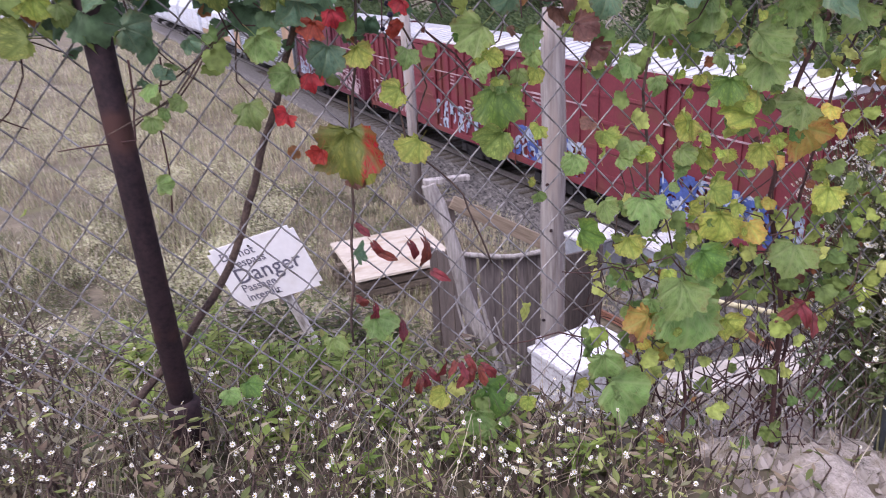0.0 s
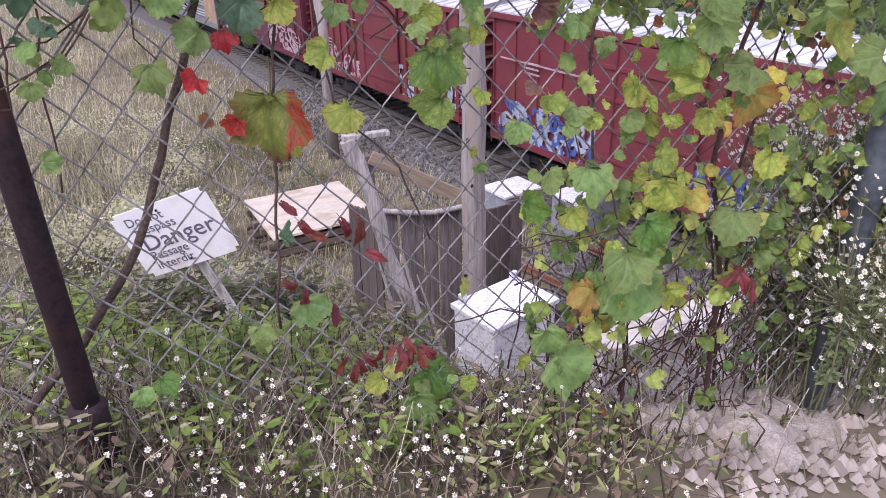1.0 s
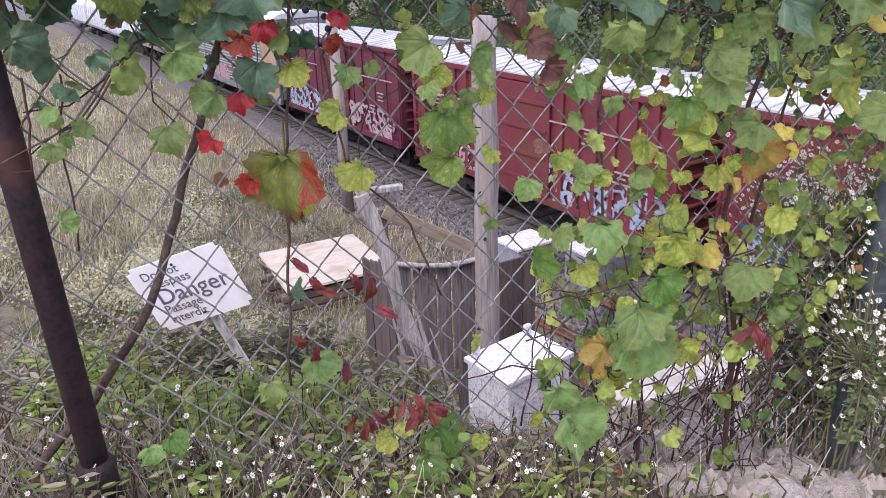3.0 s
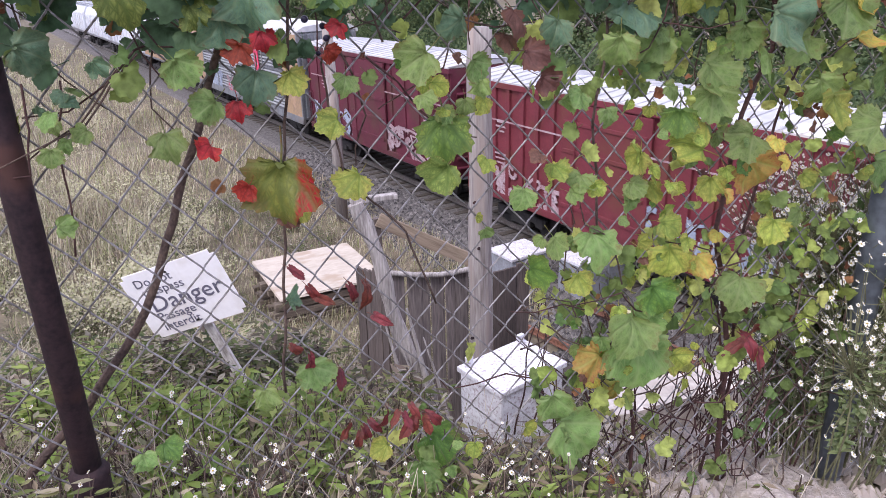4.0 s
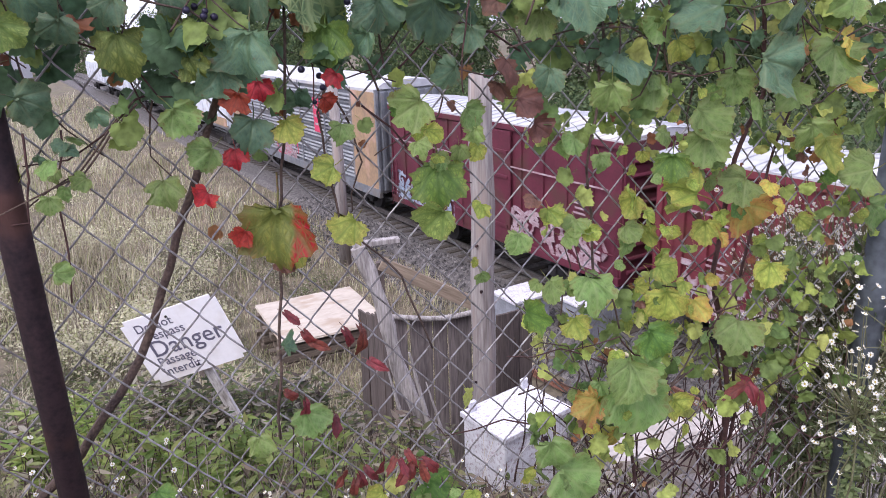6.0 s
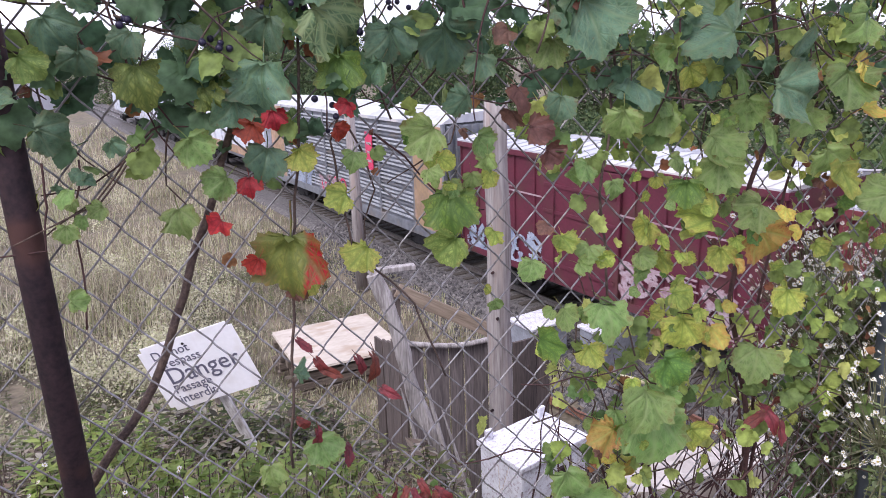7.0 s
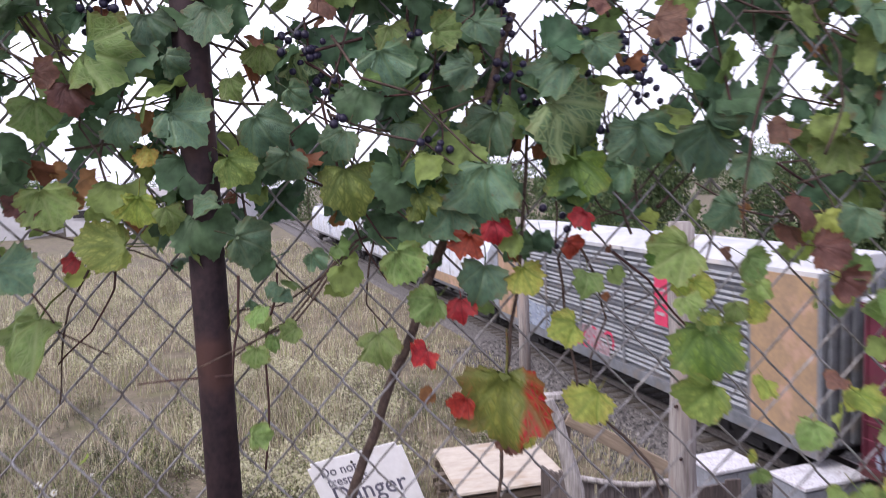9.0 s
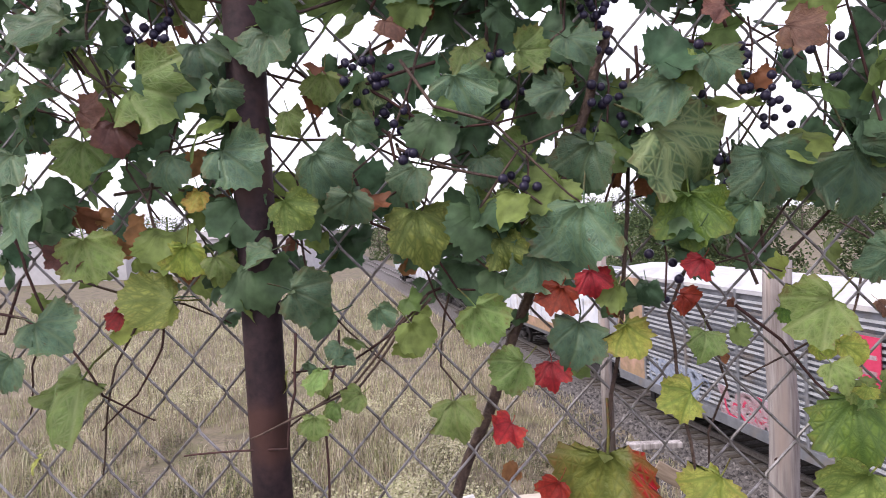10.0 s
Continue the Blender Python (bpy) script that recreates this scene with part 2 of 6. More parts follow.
# dark brown boards; the colour also stands in for shade on the end wall
M_DARK_AND_SHADED_WOOD = mat("dark_brown_and_shaded_boards", (0.115, 0.09, 0.082), (0.05, 0.04, 0.038), 8, 0.9, bump=0.6, stretch=(1.5, 1.5, 0.12), per_object=0.25)
M_TANWOOD = mat("tan_weathered_plank", (0.3, 0.235, 0.18), (0.16, 0.12, 0.09), 7, 0.9, bump=0.5, stretch=(1.5, 0.15, 1.5))
M_POLE = mat("weathered_pole_wood", (0.31, 0.28, 0.27), (0.15, 0.125, 0.12), 9, 0.9, bump=0.5, stretch=(1.5, 1.5, 0.1), stain=(0.26, 0.21, 0.19), stain_scale=5)
M_LOG = mat("bleached_log", (0.42, 0.385, 0.375), (0.16, 0.14, 0.135), 11, 0.9, bump=0.7, stretch=(1.5, 1.5, 0.12))
M_WHITEBOX = mat("chipped_white_paint", (0.66, 0.66, 0.71), (0.46, 0.45, 0.5), 7, 0.6, bump=0.35, fine=6, stain=(0.33, 0.28, 0.31), stain_scale=24)
M_CONC = mat("old_concrete", (0.48, 0.43, 0.39), (0.28, 0.25, 0.23), 6, 0.95, bump=0.5, stain=(0.2, 0.17, 0.15), stain_scale=3)
M_CAB = mat("grey_cabinet_paint", (0.25, 0.26, 0.3), (0.17, 0.175, 0.2), 4, 0.6, bump=0.1)
M_RUSTPIPE = mat("rusty_rail_steel", (0.27, 0.13, 0.09), (0.12, 0.06, 0.045), 14, 0.8, 0.3, bump=0.4)
M_BAMBOO = mat("pale_pole", (0.55, 0.5, 0.33), (0.4, 0.34, 0.2), 8, 0.8, bump=0.2)
M_STEM = mat("vine_stem", (0.11, 0.075, 0.06), (0.045, 0.03, 0.028), 40, 0.85, bump=0.5)
M_REDSTEM = mat("reddish_stem", (0.075, 0.035, 0.032), (0.035, 0.018, 0.018), 40, 0.8, bump=0.3)
M_BERRY = mat("dark_grape_skin", (0.025, 0.02, 0.05), (0.012, 0.01, 0.025), 30, 0.4, bump=0)
M_PETAL = mat("white_petals", (0.82, 0.8, 0.76), (0.7, 0.67, 0.6), 40, 0.7, bump=0, through_light=0.25)
M_HEART = mat("yellow_flower_heart", (0.5, 0.4, 0.1), (0.35, 0.25, 0.06), 60, 0.8, bump=0)
M_GRASS = island_mat("dry_and_green_grass", [(0.15, 0.115, 0.09), (0.36, 0.3, 0.225), (0.13, 0.16, 0.06), (0.5, 0.43, 0.34), (0.1, 0.085, 0.07), (0.1, 0.125, 0.055)])
M_FIELD = island_mat("tan_field_grass", [(0.28, 0.23, 0.165), (0.56, 0.49, 0.36), (0.26, 0.285, 0.12), (0.64, 0.59, 0.45), (0.23, 0.18, 0.145), (0.4, 0.33, 0.25), (0.32, 0.35, 0.155)], grain=0.6)
M_WEED = island_mat("weed_leaves", [(0.07, 0.09, 0.04), (0.2, 0.23, 0.08), (0.33, 0.35, 0.14), (0.15, 0.095, 0.075), (0.1, 0.12, 0.055), (0.42, 0.37, 0.26), (0.2, 0.14, 0.105), (0.3, 0.24, 0.17)])
M_BUSH = island_mat("bush_leaves", [(0.045, 0.08, 0.035), (0.08, 0.12, 0.05), (0.13, 0.165, 0.07), (0.06, 0.09, 0.05)])
M_BARK = mat("grey_bark", (0.14, 0.115, 0.095), (0.06, 0.05, 0.042), 10, 0.9, bump=0.6)
M_FAR = mat("far_building_wall", (0.5, 0.49, 0.5), (0.4, 0.39, 0.4), 0.2, 0.8, bump=0)
M_FARROOF = mat("far_building_roof", (0.3, 0.28, 0.28), (0.22, 0.2, 0.2), 0.2, 0.8, bump=0)
M_TANK = mat("pale_grey_tank_paint", (0.6, 0.62, 0.68), (0.48, 0.5, 0.56), 0.8, 0.5, bump=0.05, stain=(0.4, 0.38, 0.38))
LEAF = {
    "g": leaf_mat("green_leaf", (0.155, 0.245, 0.07), (0.21, 0.28, 0.08), (0.24, 0.31, 0.12), 0.45),
    # backlit darkness and a bluish sheen are put into this green
    "d": leaf_mat("backlit_dark_green_leaf", (0.086, 0.16, 0.096), (0.112, 0.18, 0.094), (0.14, 0.2, 0.105), 0.4, rough=0.42),
    "y": leaf_mat("yellow_green_leaf", (0.34, 0.39, 0.08), (0.5, 0.44, 0.1), (0.17, 0.26, 0.05), 0.5),
    "v": leaf_mat("veined_green_leaf", (0.15, 0.26, 0.05), (0.24, 0.30, 0.06), (0.07, 0.15, 0.04), 0.45, 0.03),
    "w": leaf_mat("yellow_green_veined_leaf", (0.29, 0.35, 0.09), (0.37, 0.39, 0.1), (0.09, 0.16, 0.04), 0.5, 0.035),
    "s": leaf_mat("pale_striped_leaf", (0.08, 0.14, 0.06), (0.09, 0.15, 0.06), (0.27, 0.34, 0.15), 0.35, 0.026, step=0.1),
    "r": leaf_mat("red_leaf", (0.3, 0.02, 0.02), (0.42, 0.045, 0.028), (0.16, 0.015, 0.015), 0.45),
    "c": leaf_mat("dull_red_creeper_leaf", (0.17, 0.03, 0.028), (0.12, 0.03, 0.025), (0.09, 0.02, 0.02), 0.3),
    "o": leaf_mat("orange_yellow_leaf", (0.5, 0.36, 0.08), (0.52, 0.17, 0.06), (0.4, 0.44, 0.1), 0.45),
    "b": leaf_mat("brown_leaf", (0.13, 0.062, 0.048), (0.18, 0.08, 0.05), (0.11, 0.05, 0.04), 0.35),
    "h": leaf_mat("green_leaf_turning_red", (0.15, 0.16, 0.035), (0.17, 0.085, 0.03), (0.08, 0.11, 0.025), 0.4, 0.03, split=(0.3, 0.008, 0.012)),
}


# ---- mesh helpers ----
class Build:
    """Gathers boxes, tubes and sheets into one mesh."""
    def __init__(self):
        self.v, self.f = [], []

    def add(self, verts, faces, m=None):
        k = len(self.v)
        self.v += [tuple(m @ Vector(p)) if m is not None else tuple(p) for p in verts]
        self.f += [tuple(i + k for i in face) for face in faces]
        return self

    def box(self, c, s, m=None, bevel=0.0):
        x, y, z = (q / 2 for q in s)
        if not bevel:
            vs = [(c[0] + i * x, c[1] + j * y, c[2] + k * z) for i in (-1, 1) for j in (-1, 1) for k in (-1, 1)]
            fs = [(0, 1, 3, 2), (4, 6, 7, 5), (0, 4, 5, 1), (2, 3, 7, 6), (0, 2, 6, 4), (1, 5, 7, 3)]
            return self.add(vs, fs, m)
        bm = bmesh.new()
        bmesh.ops.create_cube(bm, size=1)
        for w in bm.verts:
            w.co = (c[0] + w.co.x * s[0], c[1] + w.co.y * s[1], c[2] + w.co.z * s[2])
        bmesh.ops.bevel(bm, geom=bm.edges[:], offset=bevel, segments=2, affect="EDGES", profile=0.6)
        bm.verts.index_update()
        self.add([w.co[:] for w in bm.verts], [[w.index for w in q.verts] for q in bm.faces], m)
        bm.free()
        return self

    def tube(self, pts, radii, sides=8, caps=True, m=None):
        pts = [Vector(p) for p in pts]
        if isinstance(radii, (int, float)):
            radii = [radii] * len(pts)
        vs, fs = [], []
        side = None
        for i, p in enumerate(pts):
            d = (pts[min(i + 1, len(pts) - 1)] - pts[max(i - 1, 0)]).normalized()
            if side is None:
                side = d.orthogonal().normalized()
            side = (side - d * side.dot(d)).normalized()
            up = d.cross(side)
            for j in range(sides):
                a = 2 * math.pi * j / sides
                vs.append(p + radii[i] * (math.cos(a) * side + math.sin(a) * up))
        for i in range(len(pts) - 1):
            for j in range(sides):
                a, b = i * sides + j, i * sides + (j + 1) % sides
                fs.append((a, b, b + sides, a + sides))
        if caps:
            fs += [tuple(range(sides - 1, -1, -1)), tuple(range(len(vs) - sides, len(vs)))]
        return self.add(vs, fs, m)

    def data(self, name, material, smooth=False):
        me = bpy.data.meshes.new(name)
        me.from_pydata(self.v, [], self.f)
        me.materials.append(material)
        if smooth:
            me.polygons.foreach_set("use_smooth", [True] * len(me.polygons))
        me.update()
        return me


def part(name, b, material, parent=None, label="", smooth=False):
    ob = new(name, b if isinstance(b, bpy.types.Mesh) else b.data(name, material, smooth))
    if parent is not None:
        ob.parent = parent
    if label:
        ob["label"] = label
    return ob


def thing(name, m, label, category, group="", kind=""):
    ob = new(name)
    ob.matrix_world = m
    ob.empty_display_size = 0.1
    return tagged(ob, label, category, group, kind)


rnd = random.Random(7)


# ---- ground ----
FLAT = -6.6
TH = math.atan2(-500, 2000)
TRACK = Vector((math.sin(TH), math.cos(TH), 0))
ACROSS = Vector((math.cos(TH), -math.sin(TH), 0))
ORIGIN = Vector((-0.237, -1.242, 0))
LAT = 12.0


def ground_z(x, y):
    base = 0.10 - 0.24 * min(max(x + 0.55, 0), 2.2)
    if y < 0.1:
        return base - 0.25 * min(max(-y - 0.2, 0), 1.2)
    lat = (Vector((x, y, 0)) - ORIGIN).dot(ACROSS)
    steep = 0.56 + 0.16 * min(max((x - 0.2) / 0.7, 0), 1)
    fall = max(steep * (y - 0.1), 0.62 * (lat - 3.2)) if lat > 3.2 else steep * (y - 0.1)
    z = base - fall + 0.10 * noise.noise((x * 0.8, y * 0.8, 0)) * min(1, y) + 0.04 * noise.noise((x * 3, y * 3, 5)) * min(1, y)
    z -= 0.55 * math.exp(-((x - 2.45) ** 2 + (y - 4.75) ** 2) / 0.55)
    flat = FLAT + 0.12 * noise.noise((x * 0.2, y * 0.2, 3)) * (1 if lat < 9 else 0)
    k = 0.5
    return max(z, flat) if abs(z - flat) > k else (z + flat) / 2 + (z - flat) ** 2 / (4 * k) + k / 4


def spaced(lo, hi, near, step, grow):
    out, p, s = [near], near, step
    while p < hi:
        p += s; s *= grow; out.append(min(p, hi))
    p, s = near, step
    while p > lo:
        p -= s; s *= grow; out.insert(0, max(p, lo))
    return out


xs, ys = spaced(-2500, 2500, 1.0, 0.22, 1.055), spaced(-60, 3000, 3.0, 0.2, 1.045)
gb = Build()
gb.v = [(x, y, ground_z(x, y)) for y in ys for x in xs]
nx = len(xs)
gb.f = [(j * nx + i, j * nx + i + 1, (j + 1) * nx + i + 1, (j + 1) * nx + i) for j in range(len(ys) - 1) for i in range(nx - 1)]
tagged(part("ground", gb, M_SOIL, smooth=True), "grassy embankment running down to a flat dry field", "ground", kind="structure")


def along(s, lat=LAT, z=0.0):
    return ORIGIN + TRACK * s + ACROSS * lat + Vector((0, 0, z))


# track: ballast bed, sleepers, rails
RAIL_Z = FLAT + 0.42
yaw = math.degrees(math.atan2(TRACK.y, TRACK.x))
bed = Build()
prof = [(-1.7, -0.35), (-0.8, 0.16), (4.4, 0.16), (5.4, -0.35)]
stations = [-40 + 4 * i for i in range(80)]
for s in stations:
    for a, h in prof:
        bed.v.append(tuple(along(s, LAT + a, FLAT + h)))
for i in range(len(stations) - 1):
    for j in range(3):
        a = i * 4 + j
        bed.f.append((a, a + 1, a + 5, a + 4))
tagged(part("ballast_bed", bed, M_BALLAST), "grey crushed-stone ballast under the railway track", "ballast", kind="structure")
sl = Build()
sl.box((0, 0, 0), (2.6, 0.22, 0.16), bevel=0.02)
slm = sl.data("sleeper", M_SLEEPER)
track = thing("railway_track", pose(0, 0, 0), "railway track with wooden sleepers and worn steel rails", "track", kind="structure")
MID = LAT + 1.55
for i in range(110):
    o = part("sleeper", slm, None, track)
    o.matrix_world = Matrix.Translation(along(-10 + 0.62 * i, MID, FLAT + 0.115)) @ pose(0, 0, 0, 0, 0, yaw - 90)
for g in (-0.72, 0.72):
    rb = Build()
    for w, h, z in ((0.14, 0.02, 0.0), (0.025, 0.11, 0.065), (0.072, 0.04, 0.14)):
        rb.box((0, 0, z), (w, 300, h))
    o = part("rail", rb, M_STEEL, track)
    o.matrix_world = Matrix.Translation(along(110, MID + g, FLAT + 0.28)) @ pose(0, 0, 0, 0, 0, yaw - 90)


# ---- train ----
SPEED, S_GAP = 3.6, 17.56
CAR_W = 3.05
wheel = Build()
for sx in (-0.75, 0.75):
    wheel.tube([(sx - 0.06, 0, 0), (sx + 0.06, 0, 0)], 0.42, 20)
    wheel.tube([(sx - 0.09 * (1 if sx > 0 else -1), 0, 0), (sx - 0.06 * (1 if sx > 0 else -1), 0, 0)], 0.45, 20)
wheel.tube([(-1.0, 0, 0), (1.0, 0, 0)], 0.08, 10)
wheel_mesh = wheel.data("wheelset", M_UNDER)
frame_b = Build()
for sx in (-1.0, 1.0):
    frame_b.box((sx, 0, 0.02), (0.14, 2.2, 0.22), bevel=0.03)
    frame_b.box((sx, 0, -0.14), (0.16, 0.9, 0.26), bevel=0.03)
    for sy in (-0.88, 0.88):
        frame_b.box((sx, sy, -0.02), (0.22, 0.34, 0.3), bevel=0.04)
frame_b.box((0, 0, 0.06), (2.0, 0.4, 0.25))
bogie_mesh = frame_b.data("bogie_frame", M_UNDER)
MOVING, WHEELS = [], []


def gear(car, length, inset=2.0):
    """Two bogies with turning wheelsets, sill, couplers."""
    for sy in (-1, 1):
        bogie = part("bogie", bogie_mesh, None, car, "black cast-steel bogie")
        bogie.location = (0, sy * (length / 2 - inset), 0.52)
        for dy in (-0.88, 0.88):
            w = part("wheelset", wheel_mesh, None, bogie)
            w.location = (0, dy, -0.07)
            WHEELS.append((w, dy))
        cb = Build().box((0, sy * (length / 2 + 0.28), 0.85), (0.2, 0.75, 0.22), bevel=0.04).box((0, sy * (length / 2 + 0.55), 0.85), (0.32, 0.25, 0.3), bevel=0.05)
        part("coupler", cb, M_UNDER, car)
    cs = Build().box((0, 0, 0.92), (0.7, length - 0.3, 0.3)).box((0.4, 0.5, 0.62), (0.5, 1.6, 0.45), bevel=0.06)
    part("centre_sill", cs, M_UNDER, car)


def strokes(name, car, seed, length, height, at_y, at_z, material, label, count=15):
    """Unreadable spray-painted tangle on the near side of a car."""
    q = random.Random(seed)
    b = Build()
    for i in range(count):
        y0, z0 = at_y + length * (i / count - 0.5), at_z + height * q.uniform(-0.4, 0.4)
        pts = [Vector((-CAR_W / 2 - 0.012, y0, z0))]
        a = q.uniform(0, 6.3)
        for k in range(5):
            a += q.uniform(0.4, 1.5)
            nxt = pts[-1] + Vector((0, math.cos(a), math.sin(a))) * q.uniform(0.1, 0.34)
            nxt.z = min(max(nxt.z, at_z - height / 2), at_z + height / 2)
            nxt.x = -CAR_W / 2 - 0.012 - 0.0006 * (i % 7)
            pts.append(nxt)
        w = q.uniform(0.03, 0.085)
        for p0, p1 in zip(pts, pts[1:]):
            d = p1 - p0
            if d.length < 0.02:
                continue
            nrm = Vector((0, -d.z, d.y)).normalized() * w
            b.add([p0 - nrm, p1 - nrm, p1 + nrm, p0 + nrm], [(0, 3, 2, 1)])
    return tagged(part(name, b, material, car, label), kind="stuff")


def boxcar(s_near, length, top, ribbed, seed, label, tag):
    """A boxcar whose near end stands at s_near along the track at 7.5 s."""
    paint = M_MAROON if seed == 3 else M_RED
    q = random.Random(seed)
    car = thing("boxcar", pose(0, 0, 0), label, "railway car", "cars of the goods train")
    low, hw = 1.02, CAR_W / 2
    body = Build().box((0, 0, (low + top) / 2), (CAR_W - 0.12, length, top - low))
    part("body", body, paint, car)
    for sy in (-1, 1):
        eb = Build()
        for k in range(9):
            eb.tube([(-hw + 0.25, sy * (length / 2 + 0.02), low + 0.3 + k * 0.34), (hw - 0.25, sy * (length / 2 + 0.02), low + 0.3 + k * 0.34)], 0.055, 8)
        part("end_corrugation", eb, paint, car)
    nrib = 18 if ribbed else 12
    for sx in (-1, 1):
        for k in range(nrib + 1):
            y = -length / 2 + 0.08 + k * (length - 0.16) / nrib
            if abs(y) < 1.6:
                continue
            wide = 0.16 if ribbed else 0.05
            part("side_rib", Build().box((sx * (hw - 0.04), y, (low + top) / 2), (0.12 if ribbed else 0.06, wide, top - low - 0.12), bevel=0.012), paint, car)
        part("side_sill", Build().box((sx * (hw - 0.02), 0, low + 0.09), (0.1, length, 0.2), bevel=0.015), paint, car)
        part("top_chord", Build().box((sx * (hw - 0.02), 0, top - 0.09), (0.12, length + 0.04, 0.16), bevel=0.015), paint, car)
        door = part("sliding_door", Build().box((sx * (hw + 0.015), 0, (low + top) / 2 - 0.03), (0.07, 2.9, top - low - 0.35), bevel=0.015), paint, car)
        for k in range(4):
            part("door_stiffener", Build().box((sx * (hw + 0.06), 0, low + 0.55 + k * 0.72), (0.05, 2.7, 0.1), bevel=0.012), paint, door)
        part("locking_rod", Build().tube([(sx * (hw + 0.1), 0.9, low + 0.1), (sx * (hw + 0.1), 0.9, top - 0.2)], 0.022, 6), paint, door)
    for sy in (-1, 1):
        for sx in (-1, 1):
            lb = Build()
            for dy in (0.12, 0.55):
                lb.tube([(sx * (hw + 0.07), sy * (length / 2 - dy), low - 0.15), (sx * (hw + 0.07), sy * (length / 2 - dy), low + 1.6)], 0.016, 6)
            for k in range(5):
                lb.tube([(sx * (hw + 0.07), sy * (length / 2 - 0.12), low + k * 0.38), (sx * (hw + 0.07), sy * (length / 2 - 0.55), low + k * 0.38)], 0.014, 6)
            part("ladder", lb, paint, car)
    roof = Build()
    n = 26
    rp = [(-hw - 0.03, top - 0.03), (-hw - 0.03, top + 0.03), (0, top + 0.2), (hw + 0.03, top + 0.03), (hw + 0.03, top - 0.03)]
    rys = [-length / 2 + i * length / n for i in range(n + 1)]
    roof.add([(x, y, z) for y in rys for x, z in rp], [(k * 5 + j, k * 5 + j + 1, k * 5 + j + 6, k * 5 + j + 5) for k in range(n) for j in range(4)] + [(0, 4, 3, 2, 1), tuple(n * 5 + j for j in range(5))])
    part("roof", roof, M_ROOF, car, "white painted metal roof")
    for i in range(n + 1):
        y = -length / 2 + i * length / n
        sb = Build()
        for sx in (-1, 1):
            sb.tube([(0, y, top + 0.21), (sx * (hw + 0.03), y, top + 0.04)], 0.028, 5)
        part("roof_seam", sb, M_ROOF, car)
    # small unreadable stencils as bars
    for k in range(4):
        y, z = q.choice((-1, 1)) * q.uniform(2.2, length / 2 - 1.2), low + q.uniform(0.8, 2.4)
        st = Build()
        for r in range(3):
            st.box((-hw - 0.028, y, z + r * 0.13), (0.006, q.uniform(0.25, 0.6), 0.05))
        part("stencil", st, M_WHITEP, car)
    part("stripe", Build().box((-hw - 0.03, -length * 0.28, low + 2.32), (0.006, length * 0.36, 0.045)), M_WHITEP, car, "thin white painted line")
    part("stripe", Build().box((-hw - 0.03, length * 0.28, low + 2.32), (0.006, length * 0.36, 0.045)), M_WHITEP, car, "thin white painted line")
    if tag:
        for k, (m, c) in enumerate(tag):
            strokes("graffiti", car, seed * 9 + k, length * 0.36, 1.1, (-0.28 if k % 2 == 0 else 0.28) * length, low + 0.62, m, c, 26)
    gear(car, length)
    MOVING.append((car, s_near + length / 2))
    return car


PITCH = 12.3
boxcar(S_GAP - PITCH + 0.5, PITCH - 1.0, 4.52, False, 3, "red-brown steel boxcar with white roof and pale graffiti along its sill", [(M_WHITEP, "pale grey graffiti"), (M_CYAN, "pale blue graffiti")])
boxcar(S_GAP - 2 * PITCH + 0.5, PITCH - 1.0, 4.4, True, 4, "red-brown ribbed steel boxcar with white roof and sliding door", [(M_CYAN, "pale blue graffiti"), (M_WHITEP, "pale graffiti")])
boxcar(S_GAP - 3 * PITCH + 0.5, PITCH - 1.0, 4.5, False, 5, "red-brown steel boxcar with white roof and deep blue graffiti", [(M_BLUE, "deep blue graffiti"), (M_BLUE, "blue graffiti"), (M_CYAN, "pale blue graffiti"), (M_CYAN, "pale blue graffiti"), (M_BLUE, "deep blue graffiti")])
boxcar(S_GAP - 4 * PITCH + 0.5, PITCH - 1.0, 4.5, False, 6, "red-brown steel boxcar with white roof", [(M_BLUE, "deep blue graffiti")])


